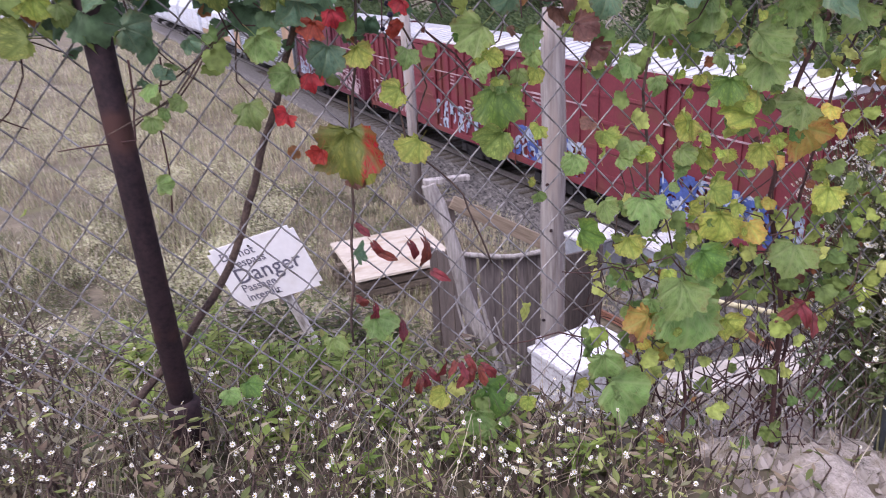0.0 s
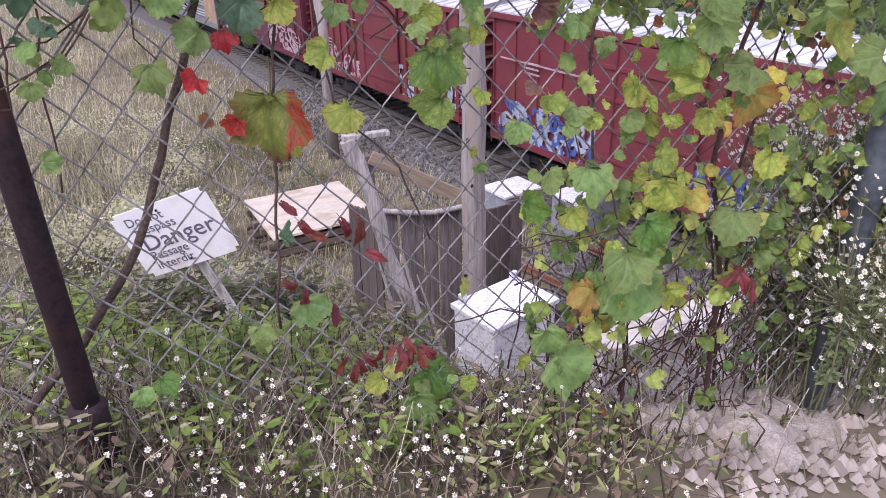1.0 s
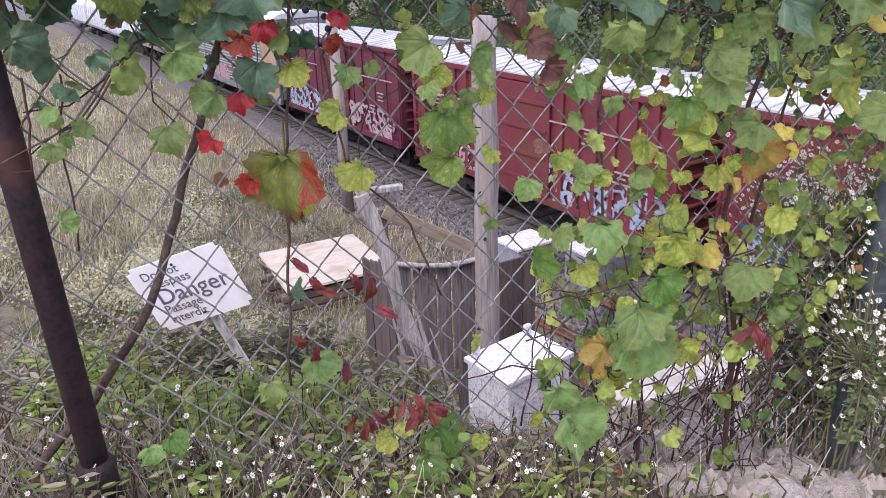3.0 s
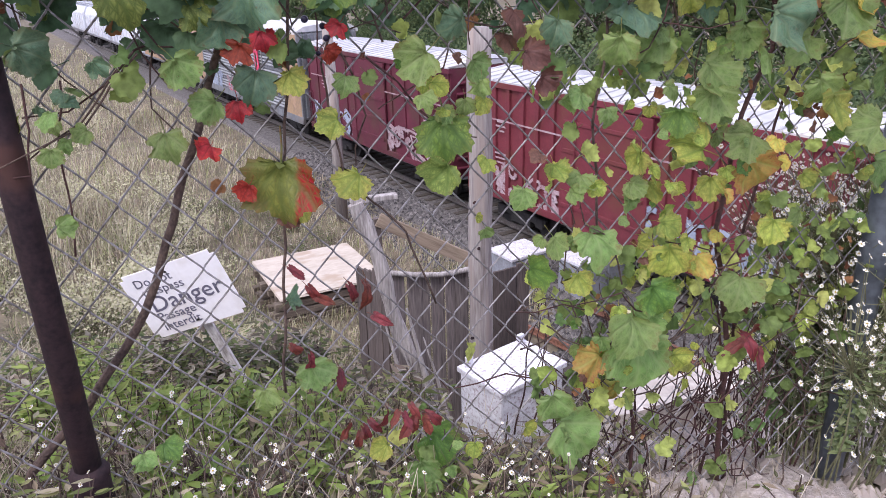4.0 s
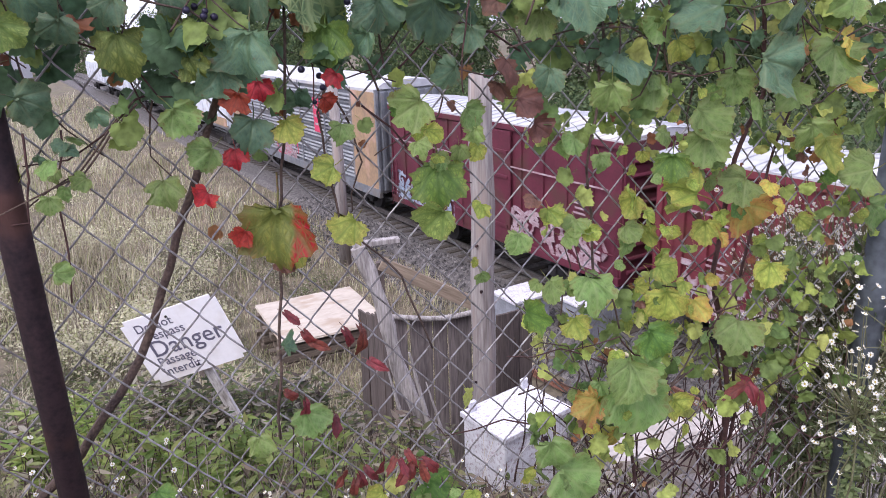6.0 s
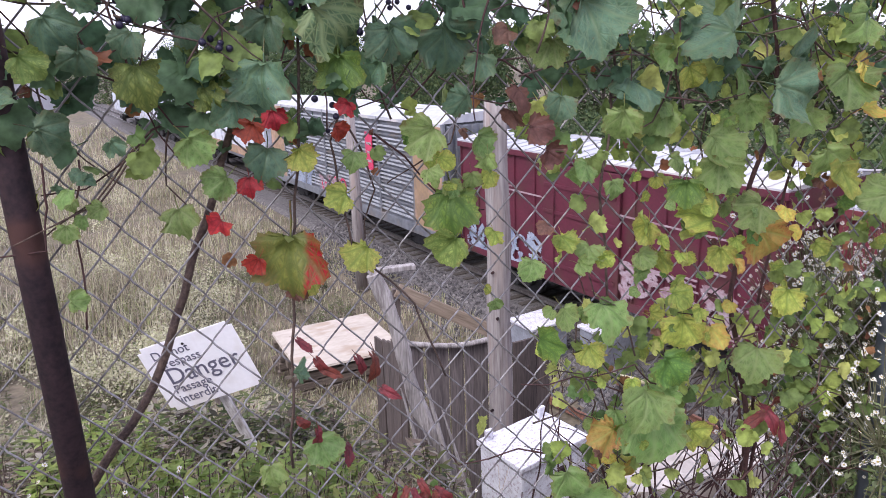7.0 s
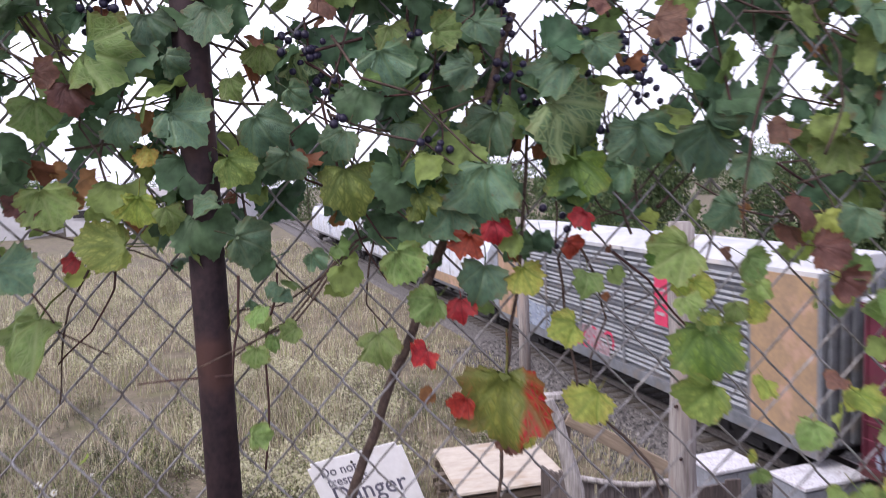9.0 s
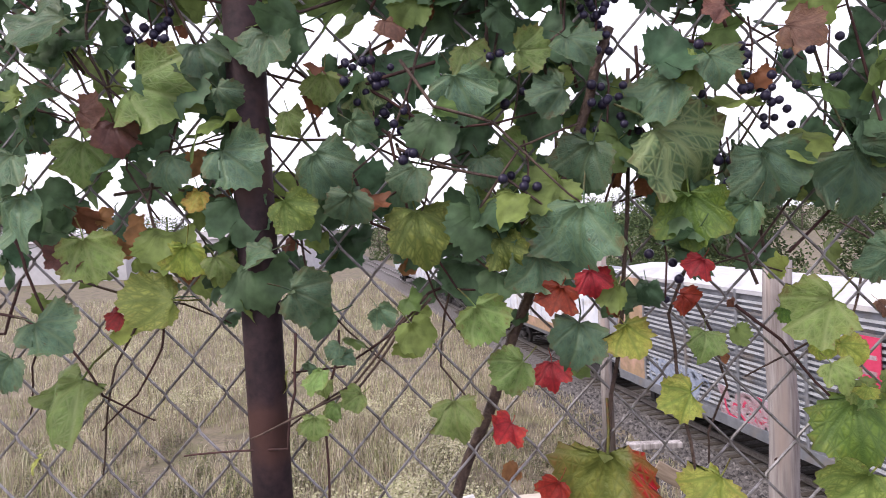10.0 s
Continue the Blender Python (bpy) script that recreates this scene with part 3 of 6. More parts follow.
def autorack(s_near, length):
    """A long slat-sided car carrier with orange ends and a white roof."""
    car = thing("car_carrier", pose(0, 0, 0), "grey slat-sided car carrier with orange end panels and white roof", "railway car", "cars of the goods train")
    low, top, hw = 1.05, 4.95, CAR_W / 2
    part("body", Build().box((0, 0, (low + top) / 2), (CAR_W - 0.2, length, top - low)), M_GREYCAR, car)
    part("side_sill", Build().box((-hw + 0.04, 0, low - 0.02), (0.16, length, 0.34), bevel=0.02), M_GREYCAR, car)
    edges = [-length / 2, -length / 2 + 2.1] + [-length / 2 + 2.1 + (length - 4.2) * k / 5 for k in range(1, 6)] + [length / 2]
    for i, (e0, e1) in enumerate(zip(edges, edges[1:])):
        y, wide = (e0 + e1) / 2, e1 - e0
        if i in (0, len(edges) - 2):
            part("end_panel", Build().box((-hw + 0.02, y, (low + top) / 2), (0.1, wide - 0.1, top - low - 0.2), bevel=0.02), M_ORANGE, car, "faded orange end panel")
            continue
        for k in range(22):
            z = low + 0.32 + k * 0.155
            sb = Build().box((-hw + 0.03, y, z), (0.07, wide - 0.14, 0.06))
            part("side_slat", sb, M_LIGHTSLAT if k % 4 != 3 else M_GREYCAR, car)
    for y in edges:
        part("post", Build().box((-hw + 0.03, y, (low + top) / 2), (0.12, 0.13, top - low), bevel=0.015), M_GREYCAR, car)
    part("marker_panel", Build().box((-hw - 0.05, -length * 0.19, low + 2.5), (0.02, 0.62, 1.5), bevel=0.004), M_PINK, car, "small red marker panel")
    for k in range(3):
        part("marker_bar", Build().box((-hw - 0.064, -length * 0.19, low + 2.1 + 0.35 * k), (0.006, 0.4, 0.1)), M_WHITEP, car)
    roof = Build()
    prof = [(-hw - 0.02, top - 0.12), (-hw - 0.02, top), (-hw * 0.75, top + 0.22), (0, top + 0.32), (hw * 0.75, top + 0.22), (hw + 0.02, top), (hw + 0.02, top - 0.12)]
    n = 20
    rys = [-length / 2 + i * length / n for i in range(n + 1)]
    roof.add([(x, y, z) for y in rys for x, z in prof], [(k * 7 + j, k * 7 + j + 1, k * 7 + j + 8, k * 7 + j + 7) for k in range(n) for j in range(6)] + [tuple(range(6, -1, -1)), tuple(n * 7 + j for j in range(7))])
    part("roof", roof, M_ROOF, car, "white curved metal roof")
    for sy in (-1, 1):
        door = part("end_door", Build().box((0, sy * (length / 2 + 0.02), (low + top) / 2), (CAR_W - 0.3, 0.05, top - low - 0.15), bevel=0.01), M_GREYCAR, car, "ribbed grey end door")
        for k in range(9):
            part("door_rib", Build().box((-hw + 0.25 + k * (CAR_W - 0.5) / 8, sy * (length / 2 + 0.08), (low + top) / 2), (0.16, 0.08, top - low - 0.2), bevel=0.02), M_GREYCAR, door)
    strokes("graffiti", car, 77, length * 0.16, 0.9, length * 0.27, low + 0.6, M_CYAN, "pale blue graffiti", 46)
    strokes("graffiti", car, 78, length * 0.12, 0.8, length * 0.05, low + 0.55, M_PINK, "pink graffiti", 7)
    strokes("graffiti", car, 79, length * 0.12, 0.8, length * 0.05, low + 0.5, M_WHITEP, "pale graffiti", 30)
    gear(car, length, 2.6)
    MOVING.append((car, s_near + length / 2))


autorack(S_GAP + 0.5, 18.0)


def hopper(s_near, length, stripe):
    """A pale covered hopper car with curved sides."""
    car = thing("hopper_car", pose(0, 0, 0), "pale grey covered hopper car with an orange stripe" if stripe else "pale grey covered hopper car", "railway car", "cars of the goods train")
    prof = [(-0.9, 1.0), (-1.45, 1.5), (-1.52, 2.6), (-1.45, 3.7), (-1.1, 4.4), (0, 4.65), (1.1, 4.4), (1.45, 3.7), (1.52, 2.6), (1.45, 1.5), (0.9, 1.0)]
    n = len(prof)
    b = Build()
    b.add([(x, -length / 2, z) for x, z in prof] + [(x, length / 2, z) for x, z in prof], [(j, (j + 1) % n, n + (j + 1) % n, n + j) for j in range(n)] + [tuple(range(n - 1, -1, -1)), tuple(range(n, 2 * n))])
    part("body", b, M_TANK, car)
    for k in range(4):
        part("hatch", Build().tube([(0, -length * 0.36 + k * length * 0.24, 4.62), (0, -length * 0.36 + k * length * 0.24, 4.78)], 0.42, 14), M_TANK, car)
    for k in range(9):
        part("side_rib", Build().box((-1.53, -length / 2 + 0.2 + k * (length - 0.4) / 8, 2.6), (0.06, 0.1, 2.0)), M_TANK, car)
    part("walkway", Build().box((-0.75, 0, 4.75), (0.5, length, 0.05)).box((0.75, 0, 4.75), (0.5, length, 0.05)), M_GREYCAR, car)
    if stripe:
        part("stripe", Build().box((-1.55, 0, 1.75), (0.05, length * 0.96, 0.5)), M_ORANGE, car, "faded orange stripe")
    gear(car, length)
    MOVING.append((car, s_near + length / 2))


hopper(S_GAP + 20.0, 15.0, True)
hopper(S_GAP + 36.5, 15.0, False)
hopper(S_GAP + 53.0, 15.0, False)
hopper(S_GAP + 69.5, 15.0, False)

# ---- chain-link fence on two posts ----
HX, HZ = 0.0405, 0.0462
KX, KZ = -0.653, 0.917
fence = thing("chain_link_fence", pose(0, 0, 0), "weathered galvanised chain-link fence on rusted brown posts", "fence")
wr = random.Random(11)
for i in range(-34, 62):
    b = Build()
    pts = []
    x0 = KX + i * HX
    for k in range(-30, 24):
        z = KZ + k * HZ
        if z < ground_z(x0, 0) - 0.06:
            continue
        right = (k + i) % 2
        x = x0 + right * HX
        sag = 0.007 * noise.noise((x * 2.2, z * 2.2, 1)), 0.012 * noise.noise((x * 1.4, z * 1.4, 9))
        dy = 0.0028 if right else -0.0028
        inn = 0.004 if right else -0.004
        # the bend hooks round the next wire
        pts.append((x - inn + sag[0], 0.03 + sag[1] + dy, z - 0.006))
        pts.append((x + sag[0], 0.03 + sag[1], z))
        pts.append((x - inn + sag[0], 0.03 + sag[1] - dy, z + 0.006))
    b.tube(pts, 0.0019, 5, caps=False)
    part("wire", b, M_WIRE, fence)


def fence_post(x, r, low, high, material, label, collar):
    b = Build().tube([(x, -0.003, low), (x, -0.003, high)], r, 20)
    p = part("post", b, material, fence, label, smooth=True)
    if collar:
        c = Build().tube([(x, -0.003, low), (x, -0.003, collar - 0.02), (x, -0.003, collar), (x, -0.003, collar + 0.012)], [r + 0.009, r + 0.009, r + 0.012, r + 0.004], 20)
        part("ground_sleeve", c, material, p, "rusted ground sleeve", smooth=True)


fence_post(-0.545, 0.0245, -0.3, 1.98, M_RUST, "rusted dark brown steel post", 0.235)
fence_post(1.345, 0.036, -0.6, 1.98, M_GALV, "blue-grey galvanised terminal post", 0)
fence_post(-2.42, 0.0245, -0.3, 1.98, M_RUST, "rusted dark brown steel post", 0)
part("top_rail", Build().tube([(-2.45, -0.003, 1.99), (2.2, -0.003, 1.99)], 0.021, 14), M_WIRE, fence, smooth=True)


# ---- sign on a leaning stake ----
tl, tr, bl = Vector((-0.877, 3.107, -0.608)), Vector((-0.336, 2.908, -0.423)), Vector((-0.727, 3.122, -1.034))
ex = (tr - tl).normalized()
ez = (tl - bl); ez = (ez - ex * ez.dot(ex)).normalized()
ey = ez.cross(ex)
centre = (tr + bl) / 2
SIGN_M = Matrix.Translation(centre) @ Matrix((ex, ey, ez)).transposed().to_4x4()
sign = thing("warning_sign", SIGN_M, "tilted white no-trespassing sign with dark lettering on a leaning white stake", "sign")
W, H = 0.64, 0.48
face = bmesh.new()
bmesh.ops.create_cube(face, size=1)
for v in face.verts:
    v.co = (v.co.x * W, v.co.y * 0.006, v.co.z * H)
bmesh.ops.bevel(face, geom=[e for e in face.edges if abs((e.verts[0].co - e.verts[1].co).y) > 0.001], offset=0.03, segments=4, affect="EDGES")
fm = bpy.data.meshes.new("panel"); face.to_mesh(fm); face.free(); fm.materials.append(M_SIGN)
part("panel", fm, None, sign)


def words(text, x, z, size, parent, squash=1.0):
    cu = bpy.data.curves.new("lettering", "FONT")
    cu.body, cu.size, cu.extrude, cu.resolution_u = text, size, 0.0006, 3
    cu.offset = size * 0.004
    ob = new("lettering", cu)
    me = bpy.data.meshes.new_from_object(ob)
    bpy.data.objects.remove(ob)
    me.materials.clear(); me.materials.append(M_INK)
    o = part("lettering", me, None, parent)
    o.matrix_basis = pose(x, -0.0048, z, 90, 0, 0) @ Matrix.Diagonal((squash, 1, 1, 1))
    return o


for text, x, z, size in (("Do not", -0.25, 0.135, 0.085), ("trespass", -0.23, 0.065, 0.085), ("Danger", -0.23, -0.055, 0.165), ("Passage", -0.23, -0.125, 0.085), ("interdit", -0.23, -0.2, 0.085)):
    words(text, x, z, size, sign)
for x, z in ((-0.02, 0.19), (0.0, -0.19)):
    part("bolt", Build().tube([(x, -0.009, z), (x, 0.0, z)], 0.008, 8), M_UNDER, sign)
stake_top = SIGN_M @ Vector((0.03, 0.022, 0.02))
stake_low = Vector((-0.17, 3.17, -1.74))
axis = stake_low - stake_top
st = part("stake", Build().box((0, 0, 0), (0.062, 0.03, axis.length), bevel=0.004), M_WOODW, sign, "white peeling wooden stake")
sz = axis.normalized()
sy = (ey - sz * ey.dot(sz)).normalized()
st.matrix_world = Matrix.Translation((stake_top + stake_low) / 2) @ Matrix((sy.cross(sz), sy, sz)).transposed().to_4x4()
bpy.context.view_layer.update()


def set_down(ob, x, y, sink=0.0, rz=0.0, rx=0.0, ry=0.0):
    ob.matrix_world = pose(x, y, ground_z(x, y) - sink, rx, ry, rz)
    return ob


# ---- wooden pole, white box, board wall, leaning log ----
px, py = 2.85, 6.55
pole = thing("utility_pole", pose(px, py, ground_z(px, py)), "grey weathered wooden pole stub standing on the slope", "pole")
nz = ground_z(px, py)
b = Build(); rings = []
for k in range(16):
    z = -0.4 + k * (0.5 - nz + 0.4) / 15
    rings.append((0.012 * math.sin(k * 1.3), 0.012 * math.cos(k * 0.9), z))
b.tube(rings, [0.165 - 0.0015 * k for k in range(16)], 18)
part("shaft", b, M_POLE, pole, smooth=True)
for k, (z, a) in enumerate(((1.6, 3.6), (2.9, 4.2), (3.5, 3.9))):
    part("bolt", Build().tube([(0.15 * math.cos(a), 0.15 * math.sin(a), z), (0.19 * math.cos(a), 0.19 * math.sin(a), z)], 0.018, 8), M_RUST, pole)
part("bracket", Build().box((-0.16, -0.12, 0.25), (0.1, 0.05, 0.5), bevel=0.01), M_WHITEBOX, pole, "white bracket strip")

box = thing("utility_box", pose(2.8, 5.42, -4.2, 0, 0, 19), "chipped white painted steel box lying on the slope", "box")
part("shell", Build().box((0, 0, 0.4), (1.02, 0.72, 0.94), bevel=0.03), M_WHITEBOX, box)
lid = part("lid", Build().box((0, 0, 0.88), (1.08, 0.78, 0.07), bevel=0.015), M_WHITEBOX, box)
part("hinge", Build().tube([(-0.3, 0.4, 0.88), (-0.1, 0.4, 0.88)], 0.02, 8).tube([(0.1, 0.4, 0.88), (0.3, 0.4, 0.88)], 0.02, 8), M_STEEL, lid)
for x in (-0.42, 0.42):
    part("lug", Build().box((x, 0.3, 0.97), (0.1, 0.05, 0.15), bevel=0.01), M_WHITEBOX, box)
part("latch", Build().box((0.1, -0.38, 0.6), (0.09, 0.04, 0.16), bevel=0.008), M_RUST, box)

wall = thing("board_wall", pose(0, 0, 0), "grey-brown upright board wall with a pale bowed top rail", "wall")
wq = random.Random(5)


def sag(u):
    return -2.70 - 0.17 * math.sin(min(u * 2.2, 1) * math.pi / 2) + 0.10 * max(u - 0.35, 0)


a0, a1 = Vector((1.84, 7.28, 0)), Vector((3.95, 7.42, 0))
N = 11
for i in range(N):
    u = (i + 0.5) / N
    p = a0.lerp(a1, u) + Vector((0, 0.03 * math.sin(u * 7), 0))
    top = sag(u) + wq.uniform(-0.02, 0.02) - (0.12 if u > 0.75 else 0)
    low = ground_z(p.x, p.y) - 0.15
    o = part("board", Build().box((0, 0, (top + low) / 2), (0.204, 0.03 + 0.012 * wq.random(), top - low), bevel=0.006), M_DARK_AND_SHADED_WOOD if u > 0.72 else M_GREYWOOD, wall)
    o.matrix_basis = pose(p.x, p.y, 0, 0, wq.uniform(-0.8, 0.8), 4 + wq.uniform(-8, 8))
cap = [a0.lerp(a1, u) + Vector((0, -0.06, sag(u) + 0.03)) for u in [i / 12 for i in range(-1, 8)]]
part("top_rail", Build().tube(cap, 0.04, 8), M_LOG, wall, "pale bowed pole", smooth=True)
# the end wall runs back from the corner; dark boards paint in its shade
b0, b1 = Vector((1.80, 7.3, 0)), Vector((1.62, 8.3, 0))
for i in range(5):
    u = (i + 0.5) / 5
    p = b0.lerp(b1, u)
    top = -2.72 - 0.30 * u + wq.uniform(-0.03, 0.03)
    low = ground_z(p.x, p.y) - 0.15
    o = part("end_board", Build().box((0, 0, (top + low) / 2), (0.235, 0.035, top - low), bevel=0.006), M_DARK_AND_SHADED_WOOD, wall)
    o.matrix_basis = pose(p.x, p.y, 0, 0, wq.uniform(-2, 2), 100 + wq.uniform(-7, 7))
# a tan plank closes the far side
far0, far1 = Vector((1.85, 7.95, -2.14)), Vector((3.35, 7.75, -3.0))
fb = part("far_plank", Build().box((0, 0, 0), (0.05, (far1 - far0).length, 0.2), bevel=0.012), M_TANWOOD, wall, "tan weathered plank")
fb.matrix_basis = Matrix.Translation((far0 + far1) / 2) @ (far1 - far0).to_track_quat("Y", "Z").to_matrix().to_4x4()
for p in (far0, far1):
    low = ground_z(p.x, p.y) - 0.2
    part("far_post", Build().box((p.x, p.y + 0.08, (p.z + low) / 2), (0.1, 0.1, p.z - low), bevel=0.01), M_DARK_AND_SHADED_WOOD, wall)

log = thing("leaning_log", pose(0, 0, 0), "bleached split timber leaning against the board wall", "log")
g0, g1 = Vector((1.09, 5.62, -1.12)), Vector((1.86, 5.55, -3.95))
lp = [g0.lerp(g1, k / 12) + Vector((0.035 * math.sin(k * 0.75), 0.02 * math.cos(k), 0.0)) for k in range(13)]
lb = Build()
lax = (g1 - g0).normalized()
lside = lax.cross(Vector((0, 1, 0))).normalized()
for k, p in enumerate(lp):
    w = 0.075 + 0.02 * k / 12 + 0.014 * math.sin(k * 2.1)
    d = 0.055 + 0.01 * math.sin(k * 1.7)
    for a in range(10):
        ca, sa = math.cos(a * 0.6283), math.sin(a * 0.6283)
        rough = 1 + 0.13 * noise.noise((a * 1.9, k * 0.35, 4))
        lb.v.append(tuple(p + lside * w * rough * (abs(ca) ** 0.6) * (1 if ca > 0 else -1) + Vector((0, 1, 0)) * d * rough * sa))
for k in range(12):
    for a in range(10):
        lb.f.append((k * 10 + a, k * 10 + (a + 1) % 10, k * 10 + 10 + (a + 1) % 10, k * 10 + 10 + a))
lb.f += [tuple(range(9, -1, -1)), tuple(range(120, 130))]
part("trunk", lb, M_LOG, log)
part("cross_piece", Build().box((1.30, 5.68, -1.10), (0.5, 0.1, 0.055), pose(0, 0, 0), bevel=0.01), M_LOG, log)
for k, (dx, z0, z1, r) in enumerate(((-0.16, -2.4, -3.75, 0.022), (0.13, -2.35, -3.8, 0.03), (0.2, -2.75, -3.9, 0.018), (-0.08, -2.9, -3.9, 0.02))):
    xa = g0.x + (g0.z - z0) * 0.272 + dx
    part("splinter", Build().tube([(xa, 5.5, z0), (xa + 0.14, 5.46, (z0 + z1) / 2), (xa + 0.24 + 0.1 * dx, 5.42, z1)], [r * 0.4, r, r * 1.2], 6), M_LOG, log)


# ---- plywood on a lumber stack ----
ply = thing("plywood_stack", pose(1.85, 15.3, FLAT, 0, 0, 9), "pale plywood sheets on a stack of old lumber", "lumber")
for k in range(2):
    part("plywood_sheet", Build().box((0.02 * k, 0.03 * k, 0.74 + 0.024 * k), (2.62, 2.7, 0.02), bevel=0.003), M_PLY, ply)
for k in range(3):
    for j in range(6):
        part("beam", Build().box((-0.02 + 0.03 * ((k + j) % 3), -1.15 + j * 0.45, 0.1 + 0.22 * k), (2.9 - 0.2 * ((k * j) % 3), 0.2, 0.17), bevel=0.012), M_LUMBER, ply)
for x in (-0.9, 0.8):
    for k in range(2):
        part("spacer", Build().box((x, -0.02, 0.2 + 0.22 * k), (0.1, 2.4, 0.05), bevel=0.005), M_LUMBER, ply)

# ---- trackside cabinet with a white roof ----
for cx, cy, w, label in ((6.85, 14.0, 1.1, "grey trackside cabinet with a white lid"), (8.5, 13.0, 1.6, "grey trackside cabinet with a white lid")):
    cab = thing("trackside_cabinet", pose(cx, cy, FLAT + 0.02, 0, 0, yaw - 90), label, "cabinet", "trackside cabinets")
    part("body", Build().box((0, 0, 0.475), (w, 0.9, 0.95), bevel=0.02), M_CAB, cab)
    part("lid", Build().box((0, 0, 0.99), (w + 0.1, 1.0, 0.08), bevel=0.02), M_WHITEBOX, cab, "chipped white lid")
    for sx in (-1, 1):
        dr = part("door", Build().box((sx * w / 4, -0.462, 0.49), (w / 2 - 0.03, 0.02, 0.82), bevel=0.004), M_CAB, cab)
        part("handle", Build().box((sx * 0.06, -0.49, 0.52), (0.03, 0.03, 0.16), bevel=0.006), M_STEEL, dr)

# ---- rails, pipes and a concrete kerb on the slope ----


def pipe(name, p0, p1, r, material, label, category):
    p0, p1 = Vector(p0), Vector(p1)
    b = Build()
    if name == "old_rail":
        L = (p1 - p0).length
        b.box((0, 0, 0), (0.11, L, 0.02)).box((0, 0, 0.055), (0.02, L, 0.1)).box((0, 0, 0.115), (0.06, L, 0.035))
        ob = tagged(part(name, b, material), label, category)
        ob.matrix_world = Matrix.Translation((p0 + p1) / 2) @ (p1 - p0).to_track_quat("Y", "Z").to_matrix().to_4x4()
        return ob
    b.tube([p0.lerp(p1, k / 6) + Vector((0, 0, -0.05 * math.sin(k / 6 * math.pi))) for k in range(7)], r, 10)
    return tagged(part(name, b, material, smooth=True), label, category)


def on(x, y, up):
    return (x, y, ground_z(x, y) + up)


pipe("old_rail", on(7.8, 11.75, 0.12), on(7.6, 7.4, 0.1), 0.06, M_RUSTPIPE, "rusty length of rail lying down the slope", "rail")
pipe("old_rail", on(5.7, 12.3, 0.1), on(6.6, 9.8, 0.1), 0.06, M_RUSTPIPE, "rusty length of rail lying down the slope", "rail")
pipe("pale_pole", (7.1, 11.0, -5.75), (5.83, 4.5, -3.1), 0.045, M_BAMBOO, "pale straight pole propped over the slope", "pole")
for cx, cy, rz, ln in ((2.42, 2.32, 1, 0.72), (3.18, 2.34, 3, 0.76)):
    kb = bmesh.new()
    bmesh.ops.create_cube(kb, size=1)
    bmesh.ops.subdivide_edges(kb, edges=kb.edges[:], cuts=5, use_grid_fill=True)
    for v in kb.verts:
        v.co = (v.co.x * ln, v.co.y * 0.3, v.co.z * 0.62)
        v.co += 0.03 * Vector((noise.noise(v.co * 4 + Vector((cx, 0, 0))), noise.noise(v.co * 4 + Vector((0, cx, 9))), noise.noise(v.co * 3.3 + Vector((5, cx, 0)))))
    kme = bpy.data.meshes.new("concrete_block"); kb.to_mesh(kme); kb.free(); kme.materials.append(M_CONC)
    o = tagged(part("concrete_block", kme, None), "worn concrete block set into the bank", "block", "concrete blocks")
    o.matrix_world = pose(cx, cy, -2.02, 0, -2, rz)

# old sleepers and coarse dark gravel between the board wall and the track
for cx, cy, rz, ln in ((4.75, 7.3, 62, 2.1), (5.3, 8.3, 55, 2.3), (4.6, 5.6, 70, 1.8), (6.0, 9.6, 20, 2.2)):
    tb = part("old_sleeper", Build().box((0, 0, 0.06), (ln, 0.23, 0.2), bevel=0.02), M_SLEEPER)
    tagged(tb, "dark old railway sleeper lying on the gravel bank", "timber", "old sleepers")
    d = Vector((math.cos(radians(rz)), math.sin(radians(rz)), 0)) * ln * 0.45
    za, zb = ground_z(cx - d.x, cy - d.y), ground_z(cx + d.x, cy + d.y)
    tb.matrix_world = pose(cx, cy, (za + zb) / 2 + 0.02, 0, 0, rz) @ pose(0, 0, 0, 0, -math.degrees(math.atan2(zb - za, ln * 0.9)), 0)
kq = random.Random(77)
gravel = Build()
for i in range(9000):
    y = 3.8 + 8.4 * kq.random()
    x = 3.35 + 0.36 * (y - 3.8) + 3.4 * kq.random() ** 0.8
    if noise.noise((x * 0.7, y * 0.7, 23)) < -0.3:
        continue
    s = kq.uniform(0.03, 0.085)
    c = Vector((x, y, ground_z(x, y) + 0.25 * s))
    ring = [(c.x + s * kq.uniform(0.7, 1.2) * math.cos(a), c.y + s * kq.uniform(0.7, 1.2) * math.sin(a), c.z - 0.3 * s) for a in (0.3, 1.6, 2.9, 4.1, 5.3)]
    gravel.add(ring + [(c.x + kq.gauss(0, 0.2) * s, c.y + kq.gauss(0, 0.2) * s, c.z + 0.75 * s)], [(j, (j + 1) % 5, 5) for j in range(5)])
